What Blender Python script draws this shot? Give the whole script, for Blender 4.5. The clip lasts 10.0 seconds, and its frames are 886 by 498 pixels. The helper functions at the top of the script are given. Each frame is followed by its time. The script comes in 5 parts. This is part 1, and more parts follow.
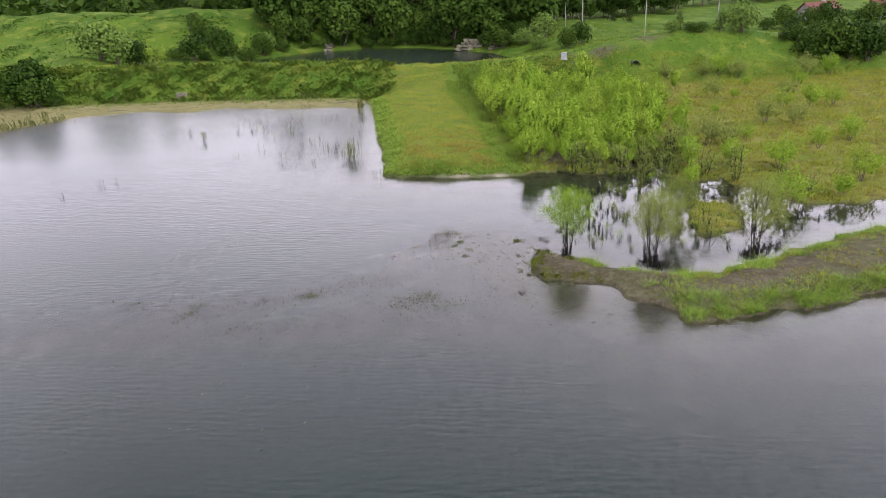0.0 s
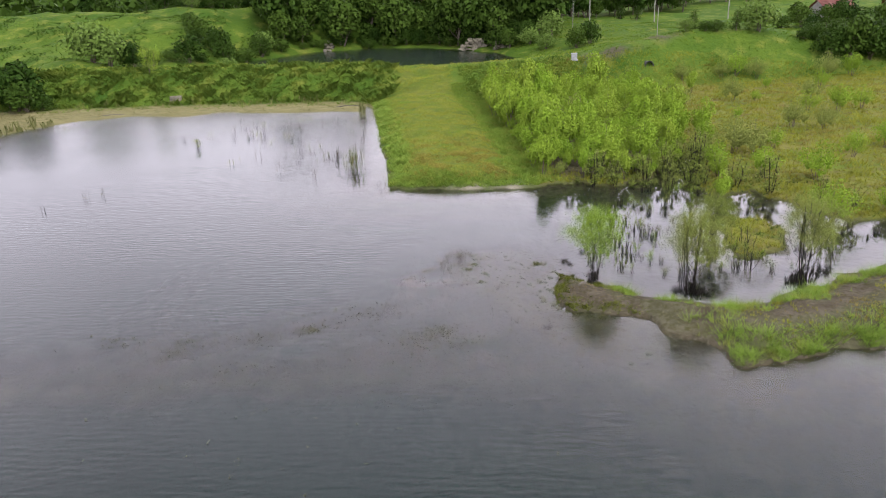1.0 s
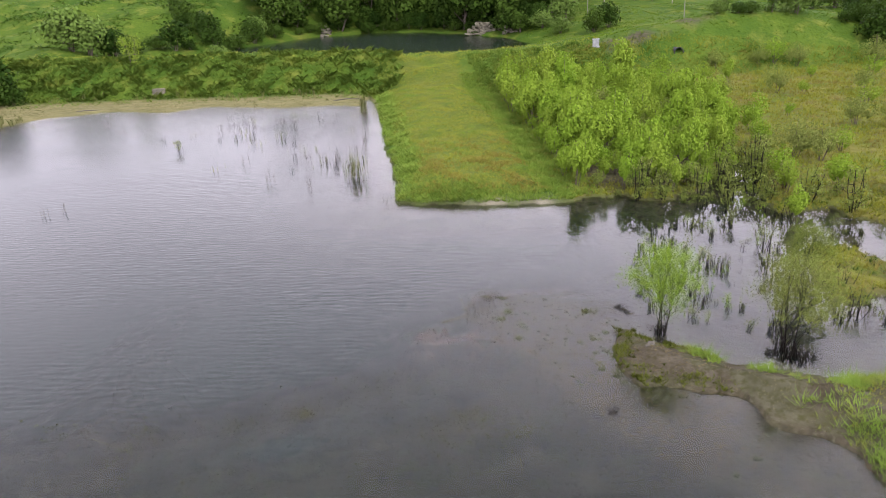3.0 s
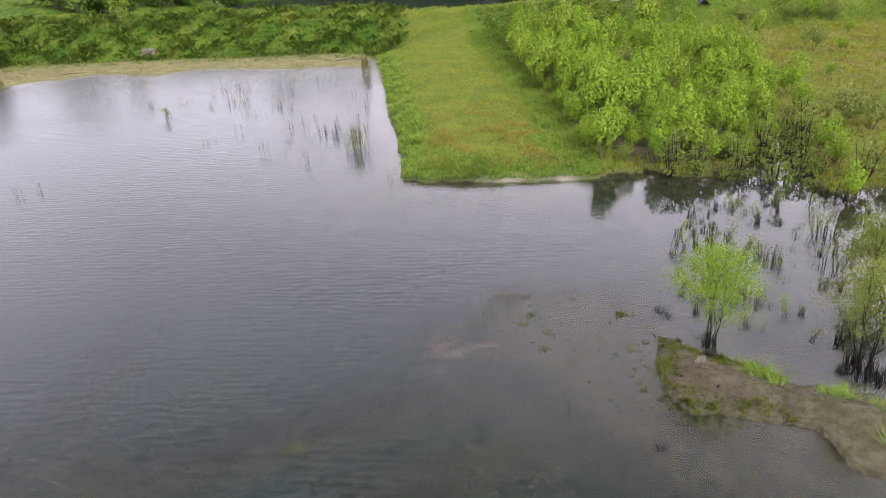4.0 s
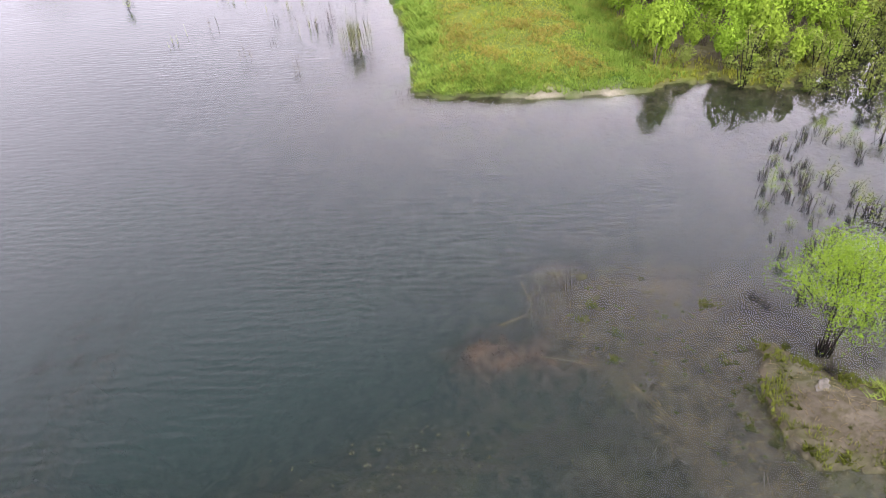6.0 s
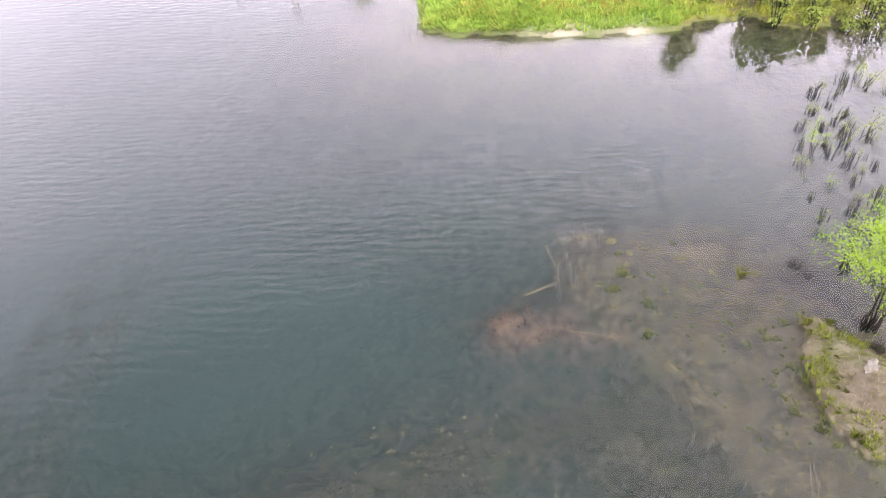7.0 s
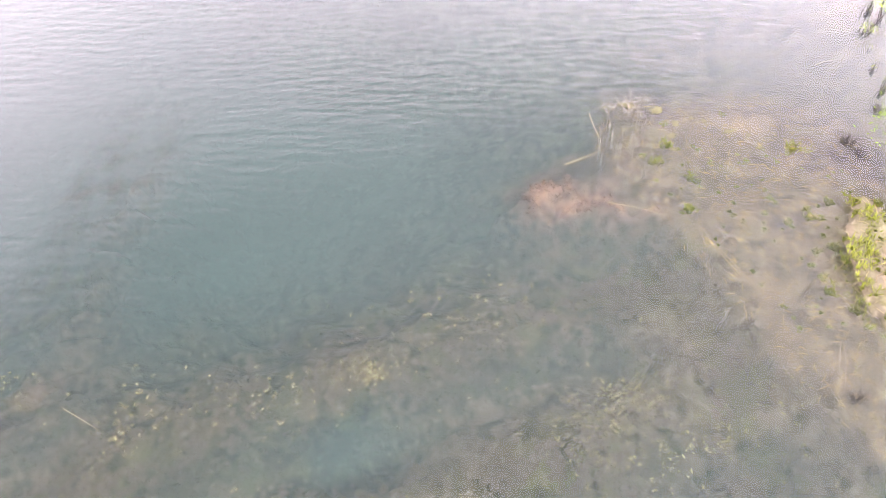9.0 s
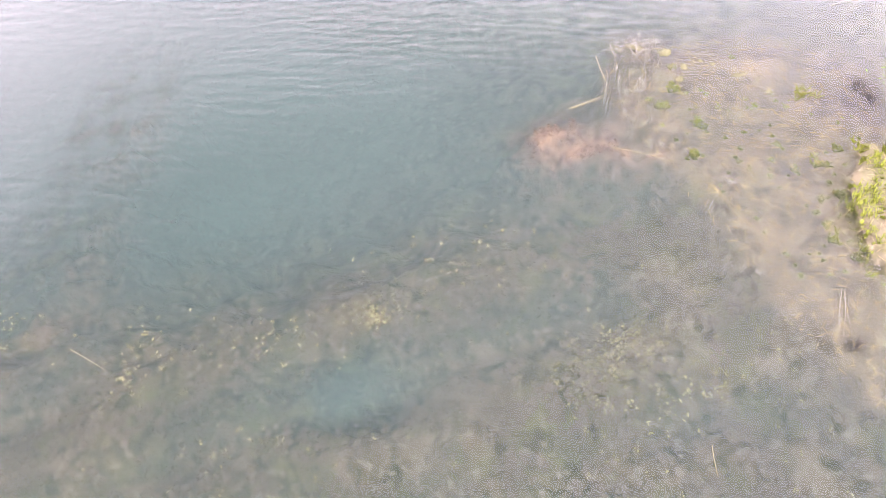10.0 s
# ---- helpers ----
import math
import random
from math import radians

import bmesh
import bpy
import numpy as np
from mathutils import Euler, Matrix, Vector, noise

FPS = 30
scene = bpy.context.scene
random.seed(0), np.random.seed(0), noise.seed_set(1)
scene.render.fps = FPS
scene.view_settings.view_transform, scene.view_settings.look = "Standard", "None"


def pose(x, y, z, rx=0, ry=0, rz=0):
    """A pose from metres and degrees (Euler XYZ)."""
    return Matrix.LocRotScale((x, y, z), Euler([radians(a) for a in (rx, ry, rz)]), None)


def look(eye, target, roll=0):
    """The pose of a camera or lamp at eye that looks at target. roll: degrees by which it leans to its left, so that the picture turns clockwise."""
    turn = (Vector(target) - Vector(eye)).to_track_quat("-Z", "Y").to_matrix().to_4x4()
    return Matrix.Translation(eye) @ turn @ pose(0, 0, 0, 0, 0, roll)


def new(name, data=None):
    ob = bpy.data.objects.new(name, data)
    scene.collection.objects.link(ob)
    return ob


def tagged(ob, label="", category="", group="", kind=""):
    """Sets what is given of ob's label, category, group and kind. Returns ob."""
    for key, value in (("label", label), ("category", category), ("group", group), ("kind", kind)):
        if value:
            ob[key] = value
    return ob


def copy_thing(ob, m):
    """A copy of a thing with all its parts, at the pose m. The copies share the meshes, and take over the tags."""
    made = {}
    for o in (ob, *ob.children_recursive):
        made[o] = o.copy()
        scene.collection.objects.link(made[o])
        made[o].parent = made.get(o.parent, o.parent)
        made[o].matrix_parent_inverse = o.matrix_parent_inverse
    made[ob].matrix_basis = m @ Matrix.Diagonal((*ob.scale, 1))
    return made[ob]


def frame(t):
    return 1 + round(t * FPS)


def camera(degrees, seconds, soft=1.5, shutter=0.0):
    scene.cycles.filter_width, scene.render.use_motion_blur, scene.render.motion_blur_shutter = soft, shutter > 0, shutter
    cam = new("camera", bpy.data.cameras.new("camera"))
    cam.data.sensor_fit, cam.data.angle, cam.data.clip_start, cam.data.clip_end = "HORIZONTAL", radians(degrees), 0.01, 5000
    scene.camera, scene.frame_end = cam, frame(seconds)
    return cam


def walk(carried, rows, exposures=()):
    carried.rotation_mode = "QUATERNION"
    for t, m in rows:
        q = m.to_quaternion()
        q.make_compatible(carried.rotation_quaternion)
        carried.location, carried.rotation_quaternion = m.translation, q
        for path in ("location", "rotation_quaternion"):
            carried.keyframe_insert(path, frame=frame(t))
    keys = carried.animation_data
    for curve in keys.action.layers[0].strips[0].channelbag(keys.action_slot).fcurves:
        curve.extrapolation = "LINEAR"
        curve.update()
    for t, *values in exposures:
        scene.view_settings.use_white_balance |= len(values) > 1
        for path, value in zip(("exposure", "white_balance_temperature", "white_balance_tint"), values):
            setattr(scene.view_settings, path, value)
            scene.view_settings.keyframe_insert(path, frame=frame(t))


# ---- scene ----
U = 1.3  # metres in one unit of the plan
PATH = [
    (0, (0.044, -0.019, 15.397), (0.042, 2.406, 14.463), -3.0),
    (0.5, (-0.239, 2.111, 15.349), (-0.243, 4.536, 14.412), -3.1),
    (1, (-0.581, 4.129, 15.343), (-0.584, 6.552, 14.403), -3.2),
    (1.5, (-0.767, 6.256, 15.288), (-0.773, 8.678, 14.343), -3.3),
    (2, (-1.066, 8.302, 15.310), (-1.070, 10.721, 14.356), -3.5),
    (2.5, (-1.391, 10.275, 15.241), (-1.391, 12.689, 14.277), -3.5),
    (4, (-1.776, 16.908, 14.866), (-1.812, 19.244, 13.727), -4.2),
    (4.5, (-2.012, 18.954, 14.877), (-2.058, 21.238, 13.637), -4.7),
    (5, (-2.209, 20.907, 14.946), (-2.267, 23.130, 13.597), -5.1),
    (5.5, (-2.441, 22.782, 15.152), (-2.512, 24.931, 13.690), -5.8),
    (7, (-3.533, 26.338, 15.376), (-3.597, 28.228, 13.593), -6.0),
    (7.5, (-3.858, 26.629, 15.467), (-3.943, 28.418, 13.582), -6.0),
    (8, (-3.956, 26.710, 15.496), (-4.077, 28.404, 13.528), -6.5),
    (8.5, (-4.048, 26.754, 15.516), (-4.190, 28.349, 13.467), -6.9),
    (9, (-3.983, 26.732, 15.493), (-4.154, 28.230, 13.376), -7.6),
    (9.5, (-3.943, 26.685, 15.448), (-4.129, 28.089, 13.268), -8.2),
    (10, (-3.920, 26.809, 15.506), (-4.115, 28.133, 13.278), -8.8),
]
cam = camera(62.8, 10.0, soft=0.9)
walk(cam, [(t, look(eye, target, roll)) for t, eye, target, roll in PATH],
     exposures=[(0.0, 0.76, 6500, 2), (2.5, 0.84, 6500, 4), (5.0, 1.02, 6500, 5), (5.6, 1.18, 6500, 6), (6.2, 1.6, 6500, 8), (7.5, 2.52, 6800, 11), (8.2, 2.87, 6900, 13), (9.0, 3.25, 7000, 16), (10.0, 3.47, 7000, 18)])

# ---------------------------------------------------------------- sky and sun
SUN_UP, SUN_TURN = radians(52), radians(150)
world = bpy.data.worlds.new("sky")
scene.world = world
world.use_nodes = True
wn, wl = world.node_tree.nodes, world.node_tree.links
wn.clear()
w_out, w_bg = wn.new("ShaderNodeOutputWorld"), wn.new("ShaderNodeBackground")
w_sky, w_coord = wn.new("ShaderNodeTexSky"), wn.new("ShaderNodeTexCoord")
w_sky.sky_type, w_sky.sun_disc = "NISHITA", False
w_sky.sun_elevation, w_sky.sun_rotation, w_sky.dust_density, w_sky.air_density = SUN_UP, SUN_TURN, 3.0, 1.0
# a closed deck of cloud with brighter and darker masses over the blue
w_map, w_noise, w_ramp = wn.new("ShaderNodeMapping"), wn.new("ShaderNodeTexNoise"), wn.new("ShaderNodeValToRGB")
w_map.inputs["Scale"].default_value = (1.0, 1.0, 2.2)
w_noise.inputs["Scale"].default_value, w_noise.inputs["Detail"].default_value, w_noise.inputs["Roughness"].default_value = 1.9, 6.0, 0.5
w_ramp.color_ramp.elements[0].position, w_ramp.color_ramp.elements[0].color = 0.34, (13.2, 11.7, 14.2, 1)
w_ramp.color_ramp.elements[1].position, w_ramp.color_ramp.elements[1].color = 0.68, (15.2, 13.5, 16.1, 1)
w_mix = wn.new("ShaderNodeMix")
w_mix.data_type = "RGBA"
w_mix.inputs["Factor"].default_value = 0.88
wl.new(w_coord.outputs["Generated"], w_map.inputs["Vector"])
wl.new(w_map.outputs["Vector"], w_noise.inputs["Vector"])
wl.new(w_noise.outputs["Fac"], w_ramp.inputs["Fac"])
wl.new(w_sky.outputs["Color"], w_mix.inputs["A"])
# the cloud is brightest near the horizon, bluer and darker overhead, and thins towards the sun's side
w_sep, w_up, w_deck = wn.new("ShaderNodeSeparateXYZ"), wn.new("ShaderNodeMapRange"), wn.new("ShaderNodeVectorMath")
w_side, w_tone, w_even = wn.new("ShaderNodeMapRange"), wn.new("ShaderNodeMix"), wn.new("ShaderNodeVectorMath")
w_tone.data_type = "RGBA"
w_tone.inputs["A"].default_value, w_tone.inputs["B"].default_value = (1.8, 1.8, 1.8, 1), (0.62, 0.665, 0.67, 1)
w_up.inputs["From Max"].default_value = 0.139
w_side.inputs["From Min"].default_value, w_side.inputs["From Max"].default_value = -0.4, 0.3
w_side.inputs["To Min"].default_value, w_side.inputs["To Max"].default_value = 0.73, 1.14
wl.new(w_coord.outputs["Generated"], w_sep.inputs["Vector"])
w_pow = wn.new("ShaderNodeMath")
w_pow.operation = "POWER"
w_pow.inputs[1].default_value = 6.0
wl.new(w_sep.outputs["Z"], w_pow.inputs[0])
wl.new(w_sep.outputs["X"], w_side.inputs["Value"])
wl.new(w_pow.outputs["Value"], w_up.inputs["Value"])
wl.new(w_up.outputs["Result"], w_tone.inputs["Factor"])
w_deck.operation, w_even.operation = "MULTIPLY", "SCALE"
wl.new(w_ramp.outputs["Color"], w_even.inputs[0])
wl.new(w_side.outputs["Result"], w_even.inputs["Scale"])
wl.new(w_even.outputs["Vector"], w_deck.inputs[0])
wl.new(w_tone.outputs["Result"], w_deck.inputs[1])
wl.new(w_deck.outputs["Vector"], w_mix.inputs["B"])
wl.new(w_mix.outputs["Result"], w_bg.inputs["Color"])
wl.new(w_bg.outputs["Background"], w_out.inputs["Surface"])
w_bg.inputs["Strength"].default_value = 0.1

sun = new("sun", bpy.data.lights.new("sun", "SUN"))
sun.data.energy, sun.data.angle, sun.data.color = 1.6, radians(12), (1.0, 0.96, 0.9)
sun.matrix_world = look((60 * math.sin(SUN_TURN) * math.cos(SUN_UP), 60 * math.cos(SUN_TURN) * math.cos(SUN_UP), 60 * math.sin(SUN_UP)), (0, 0, 0))


# ---------------------------------------------------------------- materials
def shader(name):
    m = bpy.data.materials.new(name)
    m.use_nodes = True
    m.node_tree.nodes.clear()
    return m, m.node_tree.nodes, m.node_tree.links


def mixed(nodes, links, a, b, factor):
    """A colour between a and b; each is a socket or a colour."""
    mix = nodes.new("ShaderNodeMix")
    mix.data_type = "RGBA"
    for key, v in (("A", a), ("B", b), ("Factor", factor)):
        if isinstance(v, (tuple, float, int)):
            mix.inputs[key].default_value = (*v, 1) if isinstance(v, tuple) else v
        else:
            links.new(v, mix.inputs[key])
    return mix.outputs["Result"]


def noise_fac(nodes, links, size, low=0.35, high=0.65, detail=4.0, stretch=(1, 1, 1), space="Position"):
    """Noise in world metres, or on the object, spread to 0..1 between low and high."""
    if space == "Position":
        at = nodes.new("ShaderNodeNewGeometry").outputs["Position"]
    else:
        at = nodes.new("ShaderNodeTexCoord").outputs["Object"]
    mp, tex, rng = nodes.new("ShaderNodeMapping"), nodes.new("ShaderNodeTexNoise"), nodes.new("ShaderNodeMapRange")
    mp.inputs["Scale"].default_value = stretch
    tex.inputs["Scale"].default_value, tex.inputs["Detail"].default_value = 1.0 / size, detail
    rng.inputs["From Min"].default_value, rng.inputs["From Max"].default_value = low, high
    links.new(at, mp.inputs["Vector"])
    links.new(mp.outputs["Vector"], tex.inputs["Vector"])
    links.new(tex.outputs["Fac"], rng.inputs["Value"])
    return rng.outputs["Result"]


def leaf_material(name, dark, light, tip, gloss=0.55, through_light=0.22, vary=0.56, shade=0.5, patch=1.7, other=None, spread_at=(0.45, 0.62)):
    """Leaves or blades: colour by plant, by leaf and by drifting patches; some light comes through."""
    m, n, l = shader(name)
    geo, info = n.new("ShaderNodeNewGeometry"), n.new("ShaderNodeObjectInfo")
    leaf_by = n.new("ShaderNodeMapRange")
    leaf_by.inputs["To Min"].default_value, leaf_by.inputs["To Max"].default_value = 0.5 - vary / 2, 0.5 + vary / 2
    l.new(geo.outputs["Random Per Island"], leaf_by.inputs["Value"])
    c = mixed(n, l, dark, light, leaf_by.outputs["Result"])
    ramp = n.new("ShaderNodeMapRange")
    ramp.inputs["To Min"].default_value, ramp.inputs["To Max"].default_value = 0.0, 0.6
    l.new(info.outputs["Random"], ramp.inputs["Value"])
    c = mixed(n, l, c, tip, ramp.outputs["Result"])
    if other:
        c = mixed(n, l, c, other, noise_fac(n, l, patch, *spread_at, 5.0))
    c = mixed(n, l, c, tuple(0.6 * v for v in dark), noise_fac(n, l, patch * 0.8, shade, shade + 0.35))
    bsdf, tr, mix, out = n.new("ShaderNodeBsdfPrincipled"), n.new("ShaderNodeBsdfTranslucent"), n.new("ShaderNodeMixShader"), n.new("ShaderNodeOutputMaterial")
    bsdf.inputs["Roughness"].default_value = gloss
    bsdf.inputs["Specular IOR Level"].default_value = 0.02
    mix.inputs["Fac"].default_value = through_light
    l.new(c, bsdf.inputs["Base Color"])
    l.new(c, tr.inputs["Color"])
    l.new(bsdf.outputs["BSDF"], mix.inputs[1])
    l.new(tr.outputs["BSDF"], mix.inputs[2])
    l.new(mix.outputs["Shader"], out.inputs["Surface"])
    return m


def solid_material(name, a, b, size=0.3, rough_at=0.8, metal=0.0, relief=0.3, fine=0.03, stretch=(1, 1, 1), space="Object"):
    """A worn solid surface: two colours in blotches, grain on top, and fine relief."""
    m, n, l = shader(name)
    c = mixed(n, l, a, b, noise_fac(n, l, size, 0.35, 0.65, 5.0, stretch, space))
    c = mixed(n, l, c, tuple(0.55 * v for v in a), noise_fac(n, l, fine, 0.5, 0.9, 3.0, stretch, space))
    bsdf, out, bump = n.new("ShaderNodeBsdfPrincipled"), n.new("ShaderNodeOutputMaterial"), n.new("ShaderNodeBump")
    bump.inputs["Strength"].default_value, bump.inputs["Distance"].default_value = relief, fine
    l.new(noise_fac(n, l, fine, 0.2, 0.8, 4.0, stretch, space), bump.inputs["Height"])
    l.new(bump.outputs["Normal"], bsdf.inputs["Normal"])
    l.new(c, bsdf.inputs["Base Color"])
    bsdf.inputs["Roughness"].default_value, bsdf.inputs["Metallic"].default_value = rough_at, metal
    bsdf.inputs["Specular IOR Level"].default_value = 0.5 if rough_at < 0.4 else 0.12
    l.new(bsdf.outputs["BSDF"], out.inputs["Surface"])
    return m


def ground_material():
    """Grass, mud, sand, reed litter, marsh and silt by the land-cover masks of the sheet."""
    m, n, l = shader("ground")
    cov_a, cov_b = n.new("ShaderNodeVertexColor"), n.new("ShaderNodeVertexColor")
    cov_a.layer_name, cov_b.layer_name = "cover_a", "cover_b"
    sep_a, sep_b = n.new("ShaderNodeSeparateColor"), n.new("ShaderNodeSeparateColor")
    l.new(cov_a.outputs["Color"], sep_a.inputs["Color"])
    l.new(cov_b.outputs["Color"], sep_b.inputs["Color"])
    grass = mixed(n, l, (0.03, 0.064, 0.008), (0.068, 0.104, 0.014), noise_fac(n, l, 6.0, 0.3, 0.7))
    grass = mixed(n, l, grass, (0.14, 0.15, 0.03), noise_fac(n, l, 2.2, 0.52, 0.8))
    grass = mixed(n, l, grass, (0.03, 0.065, 0.012), noise_fac(n, l, 0.35, 0.5, 0.8))
    marsh = mixed(n, l, (0.075, 0.1, 0.015), (0.125, 0.12, 0.03), noise_fac(n, l, 3.0, 0.35, 0.65))
    marsh = mixed(n, l, marsh, (0.07, 0.058, 0.026), noise_fac(n, l, 0.8, 0.48, 0.75))
    mud = mixed(n, l, (0.052, 0.044, 0.031), (0.084, 0.072, 0.054), noise_fac(n, l, 0.7, 0.35, 0.65))
    mud = mixed(n, l, mud, (0.045, 0.04, 0.022), noise_fac(n, l, 0.22, 0.46, 0.66))
    sand = mixed(n, l, (0.13, 0.118, 0.086), (0.2, 0.183, 0.138), noise_fac(n, l, 0.5))
    litter = mixed(n, l, (0.115, 0.108, 0.05), (0.18, 0.162, 0.08), noise_fac(n, l, 0.5, stretch=(0.35, 1.6, 1)))
    litter = mixed(n, l, litter, (0.11, 0.11, 0.045), noise_fac(n, l, 1.6, 0.6, 0.85, stretch=(0.4, 1.4, 1)))
    silt = mixed(n, l, (0.055, 0.035, 0.024), (0.14, 0.09, 0.064), noise_fac(n, l, 0.3, 0.38, 0.6))
    weed = mixed(n, l, (0.052, 0.044, 0.028), (0.083, 0.07, 0.047), noise_fac(n, l, 1.6, 0.38, 0.62))
    weed = mixed(n, l, weed, (0.06, 0.062, 0.03), noise_fac(n, l, 2.4, 0.5, 0.68))
    weed = mixed(n, l, weed, (0.034, 0.031, 0.02), noise_fac(n, l, 0.5, 0.46, 0.64, 6.0))
    weed = mixed(n, l, weed, (0.1, 0.09, 0.062), noise_fac(n, l, 0.2, 0.54, 0.72))
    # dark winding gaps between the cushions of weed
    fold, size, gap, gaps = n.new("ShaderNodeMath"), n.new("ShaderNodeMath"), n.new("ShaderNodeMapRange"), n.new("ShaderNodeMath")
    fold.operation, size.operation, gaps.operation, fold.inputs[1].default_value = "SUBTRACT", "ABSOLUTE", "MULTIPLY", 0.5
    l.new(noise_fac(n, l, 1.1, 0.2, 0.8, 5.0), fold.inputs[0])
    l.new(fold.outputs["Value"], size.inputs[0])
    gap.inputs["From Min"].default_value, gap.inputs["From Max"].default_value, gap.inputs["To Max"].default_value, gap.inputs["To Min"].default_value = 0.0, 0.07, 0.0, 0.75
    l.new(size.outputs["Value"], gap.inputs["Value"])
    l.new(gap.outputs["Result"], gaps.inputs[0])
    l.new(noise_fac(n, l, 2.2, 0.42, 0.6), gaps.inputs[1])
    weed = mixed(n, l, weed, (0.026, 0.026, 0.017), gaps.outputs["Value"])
    c = mixed(n, l, grass, marsh, sep_b.outputs["Red"])
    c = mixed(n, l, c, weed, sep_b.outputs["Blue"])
    c = mixed(n, l, c, mud, sep_a.outputs["Red"])
    c = mixed(n, l, c, litter, sep_a.outputs["Blue"])
    c = mixed(n, l, c, silt, sep_b.outputs["Green"])
    c = mixed(n, l, c, sand, sep_a.outputs["Green"])
    bsdf, out, bump = n.new("ShaderNodeBsdfPrincipled"), n.new("ShaderNodeOutputMaterial"), n.new("ShaderNodeBump")
    bump.inputs["Strength"].default_value, bump.inputs["Distance"].default_value = 0.7, 0.12
    l.new(noise_fac(n, l, 0.4, 0.2, 0.8, 6.0), bump.inputs["Height"])
    l.new(bump.outputs["Normal"], bsdf.inputs["Normal"])
    l.new(c, bsdf.inputs["Base Color"])
    bsdf.inputs["Roughness"].default_value = 0.9
    bsdf.inputs["Specular IOR Level"].default_value = 0.03
    l.new(bsdf.outputs["BSDF"], out.inputs["Surface"])
    return m


def water_material(name, wave, body=(0.0066, 0.0148, 0.0125), murk=0.65, chop_most=0.2, tint=(0.9, 0.93, 0.9)):
    """Pond water: mirror by Fresnel over cloudy water that hides more of the bed the deeper it is, with wind ripples that die out in the lee of the thicket."""
    m, n, l = shader(name)
    geo = n.new("ShaderNodeNewGeometry")
    sep = n.new("ShaderNodeSeparateXYZ")
    l.new(geo.outputs["Position"], sep.inputs["Vector"])
    lee_x, lee_y, lee = n.new("ShaderNodeMapRange"), n.new("ShaderNodeMapRange"), n.new("ShaderNodeMath")
    lee_x.inputs["From Min"].default_value, lee_x.inputs["From Max"].default_value = 6.2, 8.6
    lee_y.inputs["From Min"].default_value, lee_y.inputs["From Max"].default_value = 36.2, 38.6
    l.new(sep.outputs["X"], lee_x.inputs["Value"])
    l.new(sep.outputs["Y"], lee_y.inputs["Value"])
    lee.operation = "MULTIPLY"
    l.new(lee_x.outputs["Result"], lee.inputs[0])
    l.new(lee_y.outputs["Result"], lee.inputs[1])
    far = n.new("ShaderNodeMapRange")
    far.inputs["From Min"].default_value, far.inputs["From Max"].default_value = 45.0, 75.0
    far.inputs["To Min"].default_value, far.inputs["To Max"].default_value = 1.0, 0.8
    l.new(sep.outputs["Y"], far.inputs["Value"])
    calm = n.new("ShaderNodeMath")
    calm.operation = "MULTIPLY_ADD"
    calm.inputs[1].default_value, calm.inputs[2].default_value = -0.88, 1.0
    l.new(lee.outputs["Value"], calm.inputs[0])
    breeze = noise_fac(n, l, 14.0, 0.2, 0.62, 2.0, (0.6, 1.5, 1))
    power = n.new("ShaderNodeMath")
    power.operation = "MULTIPLY"
    l.new(calm.outputs["Value"], power.inputs[0])
    l.new(breeze, power.inputs[1])
    power2 = n.new("ShaderNodeMath")
    power2.operation = "MULTIPLY"
    l.new(power.outputs["Value"], power2.inputs[0])
    l.new(far.outputs["Result"], power2.inputs[1])
    # the drowned shelf and the spit's tip break the ripples
    reach, still, power3 = n.new("ShaderNodeVectorMath"), n.new("ShaderNodeMapRange"), n.new("ShaderNodeMath")
    reach.operation, power3.operation = "DISTANCE", "MULTIPLY"
    reach.inputs[1].default_value = (3.6, 37.0, 0.0)
    still.inputs["From Min"].default_value, still.inputs["From Max"].default_value, still.inputs["To Min"].default_value = 4.0, 9.5, 0.28
    l.new(geo.outputs["Position"], reach.inputs[0])
    l.new(reach.outputs["Value"], still.inputs["Value"])
    l.new(power2.outputs["Value"], power3.inputs[0])
    l.new(still.outputs["Result"], power3.inputs[1])
    ripple = noise_fac(n, l, 0.36, 0.2, 0.8, 4.0, (0.4, 1.2, 1))
    swell = noise_fac(n, l, 1.3, 0.2, 0.8, 2.0, (0.5, 1.2, 1))
    band, turn = n.new("ShaderNodeTexWave"), n.new("ShaderNodeMapping")
    band.bands_direction = "Y"
    turn.inputs["Rotation"].default_value = (0, 0, 0.14)
    band.inputs["Scale"].default_value, band.inputs["Distortion"].default_value = 0.95, 7.0
    band.inputs["Detail"].default_value, band.inputs["Detail Scale"].default_value = 2.0, 0.7
    l.new(geo.outputs["Position"], turn.inputs["Vector"])
    l.new(turn.outputs["Vector"], band.inputs["Vector"])
    add, crest = n.new("ShaderNodeMath"), n.new("ShaderNodeMath")
    add.operation = crest.operation = "MULTIPLY_ADD"
    add.inputs[1].default_value, crest.inputs[1].default_value = 0.5, 0.22
    l.new(swell, add.inputs[0])
    l.new(ripple, add.inputs[2])
    l.new(band.outputs["Fac"], crest.inputs[0])
    l.new(add.outputs["Value"], crest.inputs[2])
    bump = n.new("ShaderNodeBump")
    bump.inputs["Distance"].default_value = wave
    l.new(power3.outputs["Value"], bump.inputs["Strength"])
    l.new(crest.outputs["Value"], bump.inputs["Height"])
    fres, clear, gloss, mix, out = (n.new("ShaderNodeFresnel"), n.new("ShaderNodeBsdfTransparent"), n.new("ShaderNodeBsdfGlossy"),
                                    n.new("ShaderNodeMixShader"), n.new("ShaderNodeOutputMaterial"))
    fres.inputs["IOR"].default_value = 1.34
